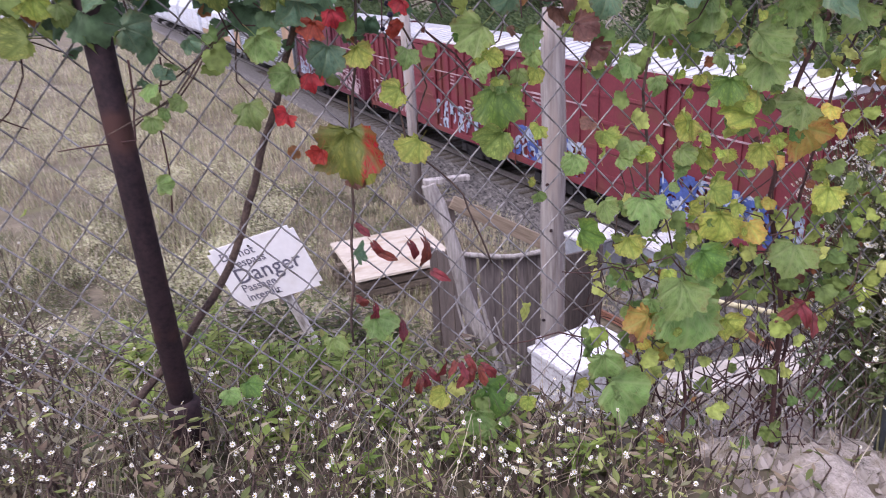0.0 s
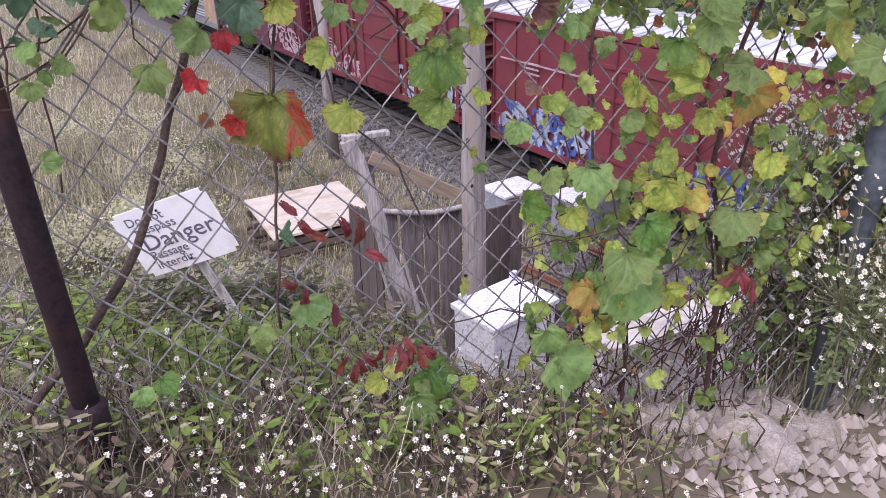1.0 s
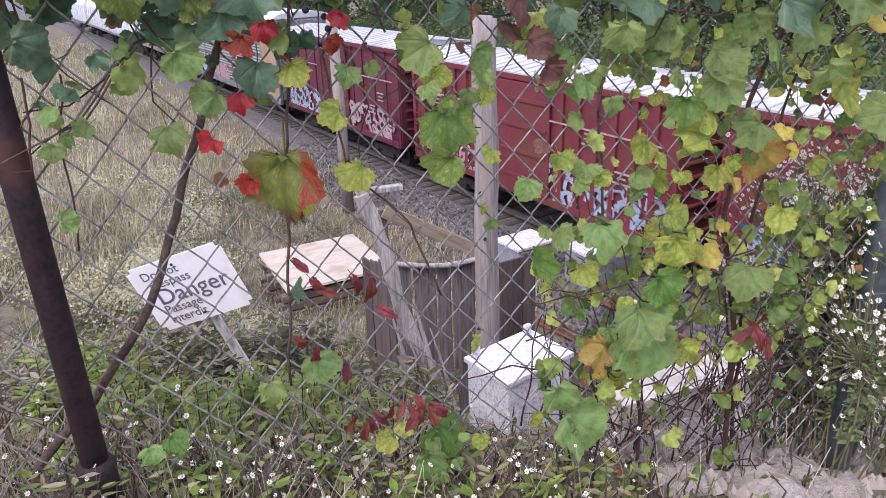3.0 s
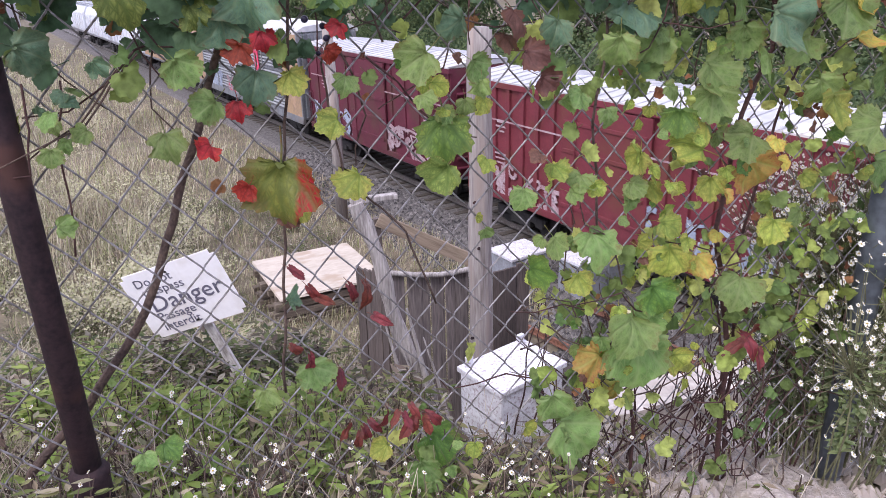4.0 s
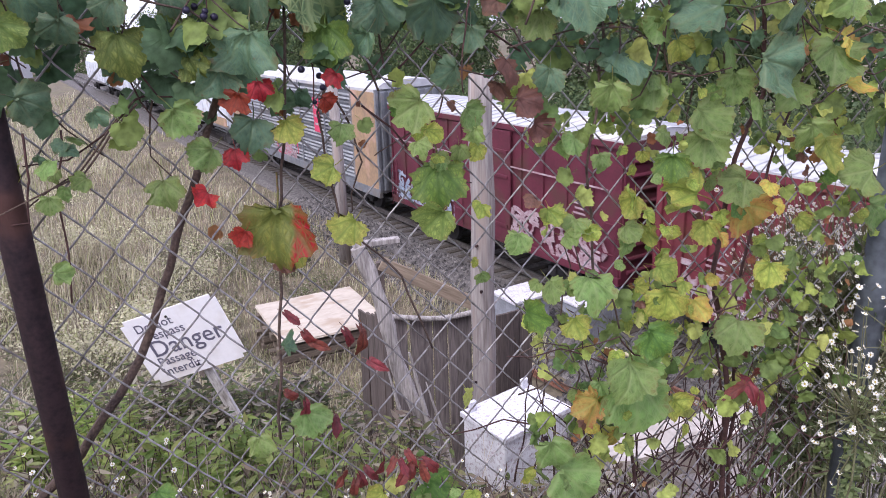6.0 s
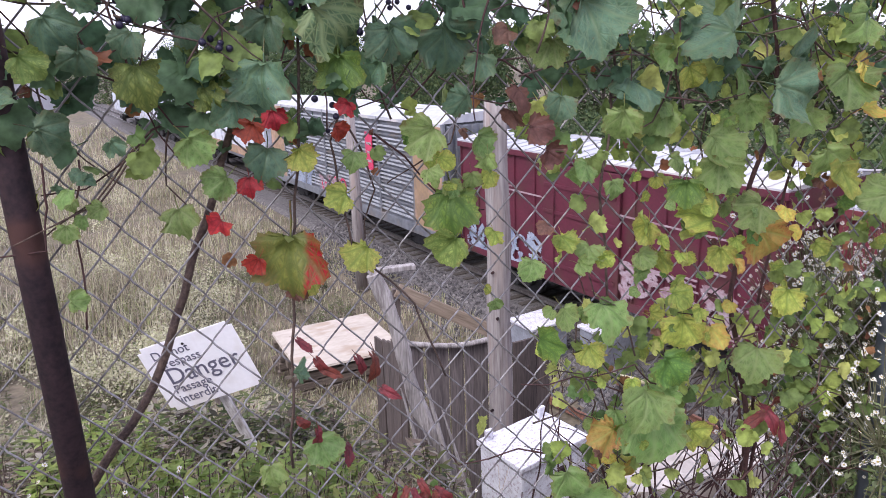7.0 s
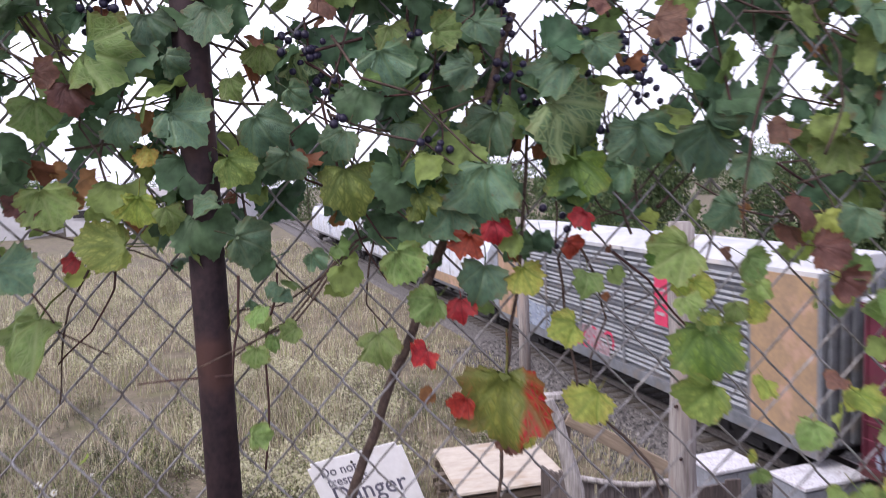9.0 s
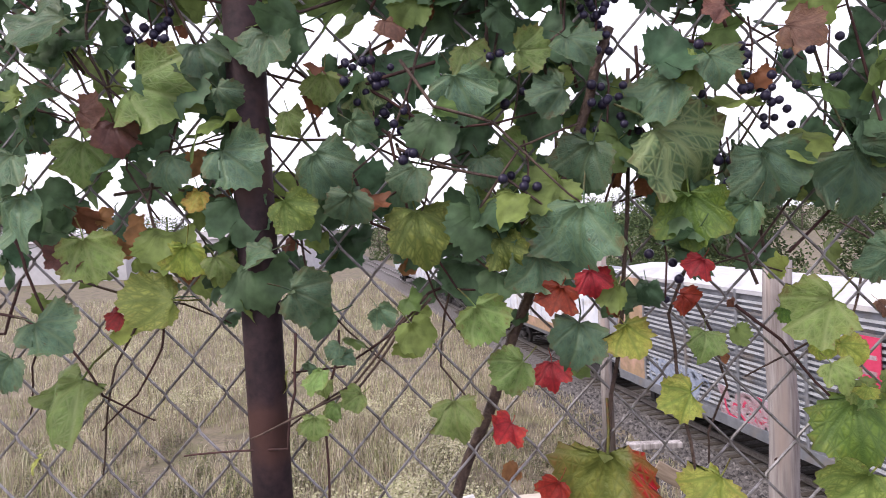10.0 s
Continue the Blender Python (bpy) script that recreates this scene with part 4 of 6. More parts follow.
for i in range(7000):
    s_, lat = kq.uniform(4, 30), LAT + kq.uniform(-2.7, 0.1)
    p = along(s_, lat)
    s = kq.uniform(0.03, 0.08)
    z = FLAT + (0.16 if lat > LAT - 0.8 else 0.16 - 0.567 * (LAT - 0.8 - lat))
    c = Vector((p.x, p.y, max(z, ground_z(p.x, p.y)) + 0.25 * s))
    ring = [(c.x + s * kq.uniform(0.7, 1.2) * math.cos(a), c.y + s * kq.uniform(0.7, 1.2) * math.sin(a), c.z - 0.3 * s) for a in (0.3, 1.6, 2.9, 4.1, 5.3)]
    gravel.add(ring + [(c.x + kq.gauss(0, 0.2) * s, c.y + kq.gauss(0, 0.2) * s, c.z + 0.75 * s)], [(j, (j + 1) % 5, 5) for j in range(5)])
# dark gravel, with the shadow on the bank put into its colours too
tagged(part("dark_gravel", gravel, island_mat("dark_gravel", [(0.035, 0.033, 0.035), (0.09, 0.082, 0.082), (0.19, 0.175, 0.17), (0.055, 0.05, 0.054)], 0.9, 0.0, 3.0)), "coarse dark gravel on the bank by the track", "gravel", kind="stuff")

# pale rubble on the bank beside the fence
rq = random.Random(21)
stone_meshes = []
for k in range(5):
    bm = bmesh.new()
    bmesh.ops.create_icosphere(bm, subdivisions=2, radius=0.5)
    for v in bm.verts:
        v.co *= 1 + 0.5 * noise.noise(v.co * 2 + Vector((k * 7, 0, 0)))
        v.co.z *= 0.42
    me = bpy.data.meshes.new("stone"); bm.to_mesh(me); bm.free(); me.materials.append(M_PALE)
    stone_meshes.append(me)
pile = thing("rubble_pile", pose(0, 0, 0), "pile of pale broken stone on the bank", "rubble")
for k in range(300):
    x, y = rq.uniform(0.75, 2.8), rq.uniform(-0.15, 1.7)
    if x < 0.75 + 0.25 * y or x > 2.5 + 0.5 * noise.noise((y * 1.5, 3, 1)) or y > 1.45 + 0.4 * noise.noise((x * 1.6, 8, 1)):
        continue
    s = 0.05 + 0.24 * rq.random() ** 1.6
    o = part("stone", stone_meshes[k % 5], None, pile)
    o.matrix_basis = pose(x, y, ground_z(x, y) - 0.04 * s, rq.uniform(-25, 25), rq.uniform(-25, 25), rq.uniform(0, 360)) @ Matrix.Diagonal((s, s, s, 1))

chips = Build()
for i in range(4800):
    x, y = rq.uniform(0.7, 2.9), rq.uniform(-0.3, 1.8)
    if x < 0.72 + 0.25 * y or x > 2.4 + 0.6 * noise.noise((y * 1.5, 3, 1)) or y > 1.4 + 0.5 * noise.noise((x * 1.6, 8, 1)):
        continue
    s = rq.uniform(0.008, 0.032)
    c = Vector((x, y, ground_z(x, y) + 0.2 * s))
    ring = [(c.x + s * rq.uniform(0.7, 1.2) * math.cos(a), c.y + s * rq.uniform(0.7, 1.2) * math.sin(a), c.z - 0.4 * s) for a in (0.3, 1.6, 2.9, 4.1, 5.3)]
    chips.add(ring + [(c.x, c.y, c.z + 0.7 * s)], [(j, (j + 1) % 5, 5) for j in range(5)])
tagged(part("pale_gravel", chips, island_mat("pale_gravel", [(0.46, 0.4, 0.37), (0.28, 0.235, 0.21), (0.38, 0.33, 0.3), (0.14, 0.11, 0.095)], 0.95, 0.0, 3.0)), "pale stone chips on the bank by the fence", "gravel", kind="stuff")

# ---- distance: second pole, tank cars, buildings ----
fp = thing("distant_pole", pose(3.6, 21.0, FLAT), "slim grey wooden pole beside the track", "pole")
part("shaft", Build().tube([(0, 0, -0.3), (0.02, 0, 3), (0, 0, 6.4)], [0.2, 0.18, 0.16], 12), M_POLE, fp, smooth=True)


def building(x, y, w, d, h, rz, label):
    o = thing("warehouse", pose(x, y, FLAT - 0.1, 0, 0, rz), label, "building", "far warehouses")
    part("wall", Build().box((0, 0, h / 2), (w, d, h)), M_FAR, o)
    part("roof", Build().add([(-w / 2 - .4, -d / 2 - .4, h), (w / 2 + .4, -d / 2 - .4, h), (w / 2 + .4, 0, h + 1.6), (-w / 2 - .4, 0, h + 1.6), (w / 2 + .4, d / 2 + .4, h), (-w / 2 - .4, d / 2 + .4, h)], [(0, 1, 2, 3), (3, 2, 4, 5), (0, 3, 5), (1, 4, 2), (0, 5, 4, 1)]), M_FARROOF, o)
    for k in range(int(w // 6)):
        wn_ = part("window", Build().box((-w / 2 + 3 + 6 * k, -d / 2 - 0.04, h * 0.6), (2.6, 0.1, 1.4)), M_UNDER, o)
        part("sill", Build().box((-w / 2 + 3 + 6 * k, -d / 2 - 0.12, h * 0.6 - 0.78), (2.8, 0.2, 0.12)), M_FAR, wn_)


building(-92, 138, 46, 22, 8, 10, "pale low warehouse far across the field")
building(-46, 142, 30, 20, 7, -8, "pale low warehouse far across the field")
building(-150, 120, 50, 30, 9, 30, "pale low warehouse far across the field")


# ---- trees and bushes ----
def tree(name, x, y, h, w, seed, leaves, label, low=0.0):
    q = random.Random(seed)
    z0 = ground_z(x, y)
    t = thing(name, pose(x, y, z0), label, "tree" if name == "tree" else "bush", "woods behind the track")
    b = Build()
    b.tube([(0, 0, -0.3), (0.1, 0.05, h * 0.3), (0.0, 0.1, h * 0.65), (0.05, 0, h * 0.9)], [0.03 * h, 0.022 * h, 0.012 * h, 0.004 * h], 8)
    tips = []
    for k in range(9):
        a, zz = q.uniform(0, 6.3), h * q.uniform(0.15, 0.75)
        e = Vector((math.cos(a) * w * q.uniform(0.3, 0.5), math.sin(a) * w * q.uniform(0.3, 0.5), zz + h * q.uniform(0.05, 0.22)))
        b.tube([(0.03, 0.03, zz), tuple(e * 0.5 + Vector((0, 0, zz * 0.5 + 0.1))), tuple(e)], [0.01 * h, 0.007 * h, 0.003 * h], 6)
        tips.append(e)
    part("trunk", b, M_BARK, t)
    c = Build()
    clumps = [(e, w * q.uniform(0.14, 0.26)) for e in tips for _ in range(2)] + [(Vector((q.gauss(0, w * 0.2), q.gauss(0, w * 0.2), h * q.uniform(low + 0.15, 0.95))), w * q.uniform(0.12, 0.25)) for _ in range(14)]
    for i in range(leaves):
        cc, r = q.choice(clumps)
        d = Vector((q.gauss(0, 1), q.gauss(0, 1), q.gauss(0, 0.8))).normalized() * r * q.uniform(0.5, 1.1)
        p = cc + d
        p.z = max(p.z, 0.1)
        s = q.uniform(0.6, 1.3) * 0.032 * h ** 0.7
        u = Vector((q.gauss(0, 1), q.gauss(0, 1), q.gauss(0, 1))).normalized()
        v = u.orthogonal().normalized()
        n_ = u.cross(v)
        c.add([p - u * s, p + v * s * 0.6 + n_ * s * 0.2, p + u * s, p - v * s * 0.6 + n_ * s * 0.2], [(0, 1, 2, 3)])
    part("crown", c, M_BUSH, t)
    return t


tq = random.Random(31)
base_tree = [tree("tree", 30, 30, 9.5, 7.5, 1, 5200, "leafy dark green tree behind the railway"), tree("tree", 24, 36, 8.0, 7.0, 2, 4800, "leafy dark green tree behind the railway"), tree("bush", 22, 20, 4.2, 5.5, 3, 4200, "dense dark green bush behind the railway")]
far_tree = tree("tree", -140, 175, 14.0, 13.0, 4, 5200, "leafy tree far across the field")
for k in range(34):
    s = -6 + 2.6 * k + tq.uniform(-1, 1)
    lat = 19.5 + tq.uniform(0, 5)
    p = along(s, lat)
    src = base_tree[2]
    copy_thing(src, Matrix.Translation((p.x, p.y, FLAT)) @ pose(0, 0, 0, 0, 0, tq.uniform(0, 360)))
for k in range(30):
    s = -4 + 4.2 * k + tq.uniform(-2, 2)
    lat = 26 + tq.uniform(0, 12)
    p = along(s, lat)
    copy_thing(base_tree[k % 2], Matrix.Translation((p.x, p.y, FLAT)) @ pose(0, 0, 0, 0, 0, tq.uniform(0, 360)))
for k in range(46):
    x = -300 + 9 * k + tq.uniform(-4, 4)
    y = 150 + tq.uniform(0, 45) + 0.1 * abs(x)
    copy_thing(far_tree, Matrix.Translation((x, y, FLAT - tq.uniform(0, 3.5))) @ pose(0, 0, 0, 0, 0, tq.uniform(0, 360)))


# ---- grass and weeds ----
def blade(b, x, y, z, h, lean, w, q, bend=0.5):
    a = q.uniform(0, 6.3)
    dx, dy = math.cos(a) * lean * h, math.sin(a) * lean * h
    sx, sy = -math.sin(a + 0.6) * w / 2, math.cos(a + 0.6) * w / 2
    k = len(b.v)
    b.v += [(x - sx, y - sy, z - 0.02), (x + sx, y + sy, z - 0.02), (x + dx * 0.35 + sx * 0.8, y + dy * 0.35 + sy * 0.8, z + h * 0.6), (x + dx * 0.35 - sx * 0.8, y + dy * 0.35 - sy * 0.8, z + h * 0.6), (x + dx, y + dy, z + h * (1 - 0.25 * lean))]
    b.f += [(k, k + 1, k + 2, k + 3), (k + 3, k + 2, k + 4)]


def to_box(x, y):
    """The trodden strip that runs down to the white box, where the growth is short."""
    return y > 0.15 and abs(x + 0.24 - 0.45 * (y + 1.24)) < 0.26 + 0.09 * y


gq = random.Random(41)
near = Build()
for i in range(26000):
    y = -0.4 + 9.5 * gq.random() ** 1.5
    x = gq.uniform(-3.5, 5.5) * (0.45 + 0.13 * max(y, 0))
    if noise.noise((x * 0.9, y * 0.9, 7)) < -0.25:
        continue
    if x > 0.8 + 0.35 * y and y < 3.6 and gq.random() < 0.93:
        continue
    if to_box(x, y) and gq.random() < 0.85:
        continue
    if -0.6 < x < 0.25 and 1.9 < y < 3.25 and gq.random() < 0.85:
        continue
    blade(near, x, y, ground_z(x, y), gq.uniform(0.05, 0.19) * (0.8 + 0.14 * max(y, 0)), gq.uniform(0.2, 1.1), gq.uniform(0.002, 0.005) * (1 + 0.15 * max(y, 0)), gq)
tagged(part("slope_grass", near, M_GRASS), "tangled dry and green grass on the embankment", "grass", kind="stuff")
field = Build()
for i in range(112000):
    r = 10 + 85 * gq.random() ** 1.7
    a = gq.uniform(-0.75, 0.5)
    x, y = r * math.sin(a), r * math.cos(a)
    lat = (Vector((x, y, 0)) - ORIGIN).dot(ACROSS)
    if lat > 10.7 or y < 8:
        continue
    dens = noise.noise((x * 0.16, y * 0.16, 2)) + 0.5 * noise.noise((x * 0.6, y * 0.6, 4))
    if dens < -0.35:
        continue
    cut = (0.35 if y < 26 else 1.0) if lat > 3.5 else 1.0
    cut = min(cut, 0.4) if lat > 8.6 else cut
    blade(field, x, y, ground_z(x, y), cut * gq.uniform(0.35, 1.1) * (1 + 0.9 * dens), gq.uniform(0.1, 0.8), gq.uniform(0.008, 0.02) * (1 + r / 40), gq)
tagged(part("field_grass", field, M_FIELD), "tall tan dry grass over the field", "grass", kind="stuff")


def weed_patch(name, spots, label, leaf, stem_h, petals, seed, material=None, leaf_size=0.05, low_leaf=0.15, spread=0.05):
    """Leafy stems, with or without white flower heads."""
    q = random.Random(seed)
    sb, lb, pb, hb = Build(), Build(), Build(), Build()
    for x, y, h in spots:
        z = ground_z(x, y)
        tip = Vector((x + q.gauss(0, 0.12) * h, y + q.gauss(0, 0.12) * h, z + h))
        b0 = Vector((x, y, z - 0.03))
        sb.tube([b0, b0.lerp(tip, 0.5) + Vector((q.gauss(0, 0.02), q.gauss(0, 0.02), 0.02)), tip], [0.003, 0.0025, 0.0015], 4, caps=False)
        for k in range(int(leaf * h)):
            p = b0.lerp(tip, q.uniform(low_leaf, 1.0))
            a = q.uniform(0, 6.3)
            s = q.uniform(0.4, 1.0) * leaf_size
            d = Vector((math.cos(a), math.sin(a), q.uniform(-0.2, 0.6))).normalized()
            w = d.cross(Vector((0, 0, 1))).normalized() * s * (0.24 if spread > 0.06 else 0.17)
            drop = Vector((0, 0, -0.22 * s * q.random()))
            mid, keel = p + d * s * 0.5, Vector((0, 0, -0.1 * s))
            lb.add([p, p + d * s * 0.28 + w * 0.85, mid + w + drop * 0.4, p + d * s + drop, mid - w + drop * 0.4, p + d * s * 0.28 - w * 0.85, mid + keel], [(0, 1, 2, 6), (6, 2, 3), (0, 6, 4, 5), (6, 3, 4)])
        for k in range(petals if q.random() < 0.75 else 1 if petals else 0):
            c = tip + Vector((q.gauss(0, spread), q.gauss(0, spread), q.gauss(-0.02, spread * 1.2)))
            sb.tube([tip.lerp(b0, 0.2), c], [0.0012, 0.001], 3, caps=False)
            nrm = Vector((q.gauss(0, 0.5), q.gauss(-0.5, 0.4), q.gauss(0.7, 0.3))).normalized()
            u = nrm.orthogonal().normalized(); v = nrm.cross(u)
            R = q.uniform(0.0045, 0.0085) * (1.15 if spread > 0.06 else 0.85)
            for j in range(7):
                a = j * 0.8976 + q.random() * 0.3
                d = u * math.cos(a) + v * math.sin(a)
                e = nrm.cross(d) * R * 0.3
                pb.add([c, c + d * R * 0.7 + e, c + d * R + nrm * 0.002, c + d * R * 0.7 - e], [(0, 1, 2, 3)])
            hb.add([c + nrm * 0.0015 + (u * math.cos(a) + v * math.sin(a)) * R * 0.3 for a in (0, 1.26, 2.51, 3.77, 5.03)] + [c + nrm * 0.003], [(j, (j + 1) % 5, 5) for j in range(5)])
    t = thing(name, pose(0, 0, 0), label, "weeds", kind="stuff")
    part("stem", sb, M_GREENSTEM if spread > 0.06 else M_STEM, t)
    part("leaf", lb, material or M_WEED, t)
    if pb.v:
        part("flower", pb, M_PETAL, t)
        part("flower_heart", hb, M_HEART, t)


spots = []
for i in range(1700):
    y = -0.35 + 3.6 * gq.random() ** 1.2
    x = gq.uniform(-1.5, 1.7) * (0.75 + 0.3 * max(y, 0))
    if x > 0.8 + 0.35 * y and gq.random() < 0.9:
        continue
    if noise.noise((x * 1.9, y * 1.9, 3)) > -0.12:
        spots.append((x, y, min(gq.uniform(0.06, 0.19) + 0.045 * max(y, 0), 0.04 if to_box(x, y) else 0.13 if -0.8 < x < 0.5 and y > 1.1 else 1)))
weed_patch("green_weeds", spots, "low leafy green weeds at the foot of the fence", 60, 0.3, 0, 51, None, 0.05)
# taller bright leafy plants in a few clumps below the sign
spots = []
for cx, cy, n, tall in ((-0.42, 0.5, 16, 0.24), (-0.2, 0.75, 16, 0.26), (-0.02, 1.0, 14, 0.3), (0.12, 0.45, 14, 0.17), (-0.75, 0.9, 12, 0.3), (-0.55, 0.12, 10, 0.12), (-0.35, 0.02, 12, 0.12), (-0.08, 0.1, 12, 0.13), (0.16, 0.0, 12, 0.12), (0.36, -0.06, 10, 0.12), (-0.22, -0.15, 10, 0.09), (0.5, 0.06, 8, 0.13), (-0.9, 1.9, 18, 0.4)):
    for k in range(n):
        spots.append((cx + gq.gauss(0, 0.09), cy + gq.gauss(0, 0.09), tall * gq.uniform(0.6, 1.15)))
weed_patch("goldenrod_plants", spots, "bright green leafy goldenrod plants below the fence", 110, 0.3, 0, 58, island_mat("goldenrod_leaves", [(0.13, 0.2, 0.05), (0.24, 0.33, 0.08), (0.36, 0.42, 0.13), (0.17, 0.25, 0.06), (0.3, 0.3, 0.1)], 0.6, 0.4), 0.066, 0.3)
spots = [(gq.gauss(-0.2, 0.5), gq.uniform(-0.34, 0.12), gq.uniform(0.05, 0.15)) for i in range(150)] + [(gq.gauss(-1.05, 0.12), gq.gauss(0.2, 0.15), gq.uniform(0.2, 0.42)) for i in range(50)]
weed_patch("white_asters", spots, "small white asters in flower below the fence", 30, 6, 7, 52)
spots = [(gq.gauss(1.5, 0.15), gq.uniform(-0.05, 0.3), gq.uniform(0.3, 0.92)) for i in range(110)]
weed_patch("aster_bush", [(max(x, 1.3), y, h) for x, y, h in spots], "tall bushy white aster in flower by the grey post", 120, 6, 52, 53, island_mat("aster_leaves", [(0.2, 0.27, 0.13), (0.3, 0.36, 0.17), (0.4, 0.45, 0.24), (0.24, 0.29, 0.18)], 0.7, 0.45), 0.04, 0.35, 0.075)

# pale goldenrod and seed heads standing over the field
heads = Build()
for i in range(2100):
    r = 13 + 42 * gq.random() ** 1.3
    a = gq.uniform(-0.6, -0.02)
    x, y = r * math.sin(a), r * math.cos(a)
    lat = (Vector((x, y, 0)) - ORIGIN).dot(ACROSS)
    if lat > 5 or noise.noise((x * 0.3, y * 0.3, 11)) < 0.17:
        continue
    z = ground_z(x, y) + gq.uniform(0.8, 1.4)
    for k in range(60):
        p = Vector((x + gq.gauss(0, 0.26), y + gq.gauss(0, 0.26), z + gq.gauss(-0.05, 0.1)))
        s = gq.uniform(0.015, 0.05)
        u = Vector((gq.gauss(0, 1), gq.gauss(0, 1), gq.gauss(0, 0.6))).normalized()
        v = u.orthogonal().normalized()
        heads.add([p - u * s, p + v * s * 0.6, p + u * s, p - v * s * 0.6], [(0, 1, 2, 3)])
tagged(part("seed_heads", heads, island_mat("pale_seed_heads", [(0.42, 0.39, 0.25), (0.56, 0.53, 0.38), (0.3, 0.31, 0.15), (0.46, 0.41, 0.33)])), "pale seed heads of tall weeds over the field", "weeds", kind="stuff")
spots = []
for i in range(6000):
    y = 1.0 + 12 * gq.random() ** 1.2
    x = gq.uniform(-1.0, 0.27 if y < 8 else 0.5) * (2.2 + 0.75 * y)
    if noise.noise((x * 0.6, y * 0.6, 13)) > -0.15 and not (-0.65 < x < 0.3 and y < 3.3) and not to_box(x, y):
        spots.append((x, y, gq.uniform(0.14, 0.34) + 0.035 * y))
spots += [(gq.gauss(2.42, 0.28), gq.gauss(4.72, 0.14), gq.uniform(0.16, 0.42)) for i in range(70)]
weed_patch("slope_weeds", spots, "clumps of leafy weeds and brown stems on the embankment", 48, 0.3, 0, 54, island_mat("slope_weed_leaves", [(0.04, 0.055, 0.025), (0.15, 0.18, 0.055), (0.085, 0.06, 0.045), (0.06, 0.08, 0.035), (0.28, 0.28, 0.11), (0.08, 0.062, 0.055), (0.46, 0.41, 0.34), (0.19, 0.14, 0.11), (0.33, 0.28, 0.2)]), 0.08)

# thick leafy clumps over the bank and the near field
spots = []
for i in range(420):
    y = 3.7 + 21 * gq.random() ** 1.5
    cx = gq.uniform(-1.0, 0.2) * (2.4 + 0.62 * y)
    if (cx > 0.2 and 10.5 < y < 17) or (cx > 0.9 and y < 11):
        continue
    wide, tall = gq.uniform(0.18, 0.5), gq.uniform(0.3, 0.75)
    for k in range(22):
        spots.append((cx + gq.gauss(0, wide), y + gq.gauss(0, wide), tall * gq.uniform(0.5, 1.1)))
weed_patch("leafy_clumps", spots, "dark leafy weed clumps over the bank and field edge", 46, 0.5, 0, 57, island_mat("clump_leaves", [(0.045, 0.07, 0.028), (0.12, 0.16, 0.05), (0.12, 0.085, 0.075), (0.06, 0.08, 0.035), (0.2, 0.23, 0.085), (0.085, 0.068, 0.06), (0.42, 0.39, 0.31), (0.22, 0.17, 0.13)]), 0.12)

stalks = Build()
for i in range(3200):
    y = -0.2 + 3.2 * gq.random() ** 1.3
    x = gq.uniform(-1.6, 1.9) * (0.75 + 0.3 * max(y, 0))
    if x > 0.8 + 0.35 * y and gq.random() < 0.8:
        continue
    h = gq.uniform(0.1, 0.26) * (0.4 if to_box(x, y) else 1)
    p0 = Vector((x, y, ground_z(x, y) - 0.02))
    d = Vector((gq.gauss(0, 0.5), gq.gauss(0, 0.5), 1)).normalized() * h
    stalks.tube([p0, p0 + d * 0.5 + Vector((gq.gauss(0, 0.01), gq.gauss(0, 0.01), 0)), p0 + d], [0.0014, 0.001, 0.0007], 3, caps=False)
tagged(part("dry_stalks", stalks, island_mat("dry_stalks", [(0.44, 0.37, 0.3), (0.2, 0.15, 0.11), (0.52, 0.45, 0.36), (0.1, 0.07, 0.06), (0.18, 0.2, 0.08)], 0.8, 0.0)), "tangle of dry pale and brown stalks below the fence", "stalks", kind="stuff")

bank = Build()
for i in range(22000):
    y = 4.0 + 11 * gq.random()
    x = gq.uniform(-1.0, 0.5) * (2.5 + 0.7 * y)
    if 0.2 < x < 3.4 and y > 12.2 or (x > 1.0 and y < 7.5):
        continue
    if noise.noise((x * 0.5, y * 0.5, 17)) < -0.35:
        continue
    blade(bank, x, y, ground_z(x, y), gq.uniform(0.15, 0.42), gq.uniform(0.2, 1.0), gq.uniform(0.007, 0.014), gq)
tagged(part("bank_grass", bank, M_GRASS), "matted brown and green grass at the foot of the bank", "grass", kind="stuff")

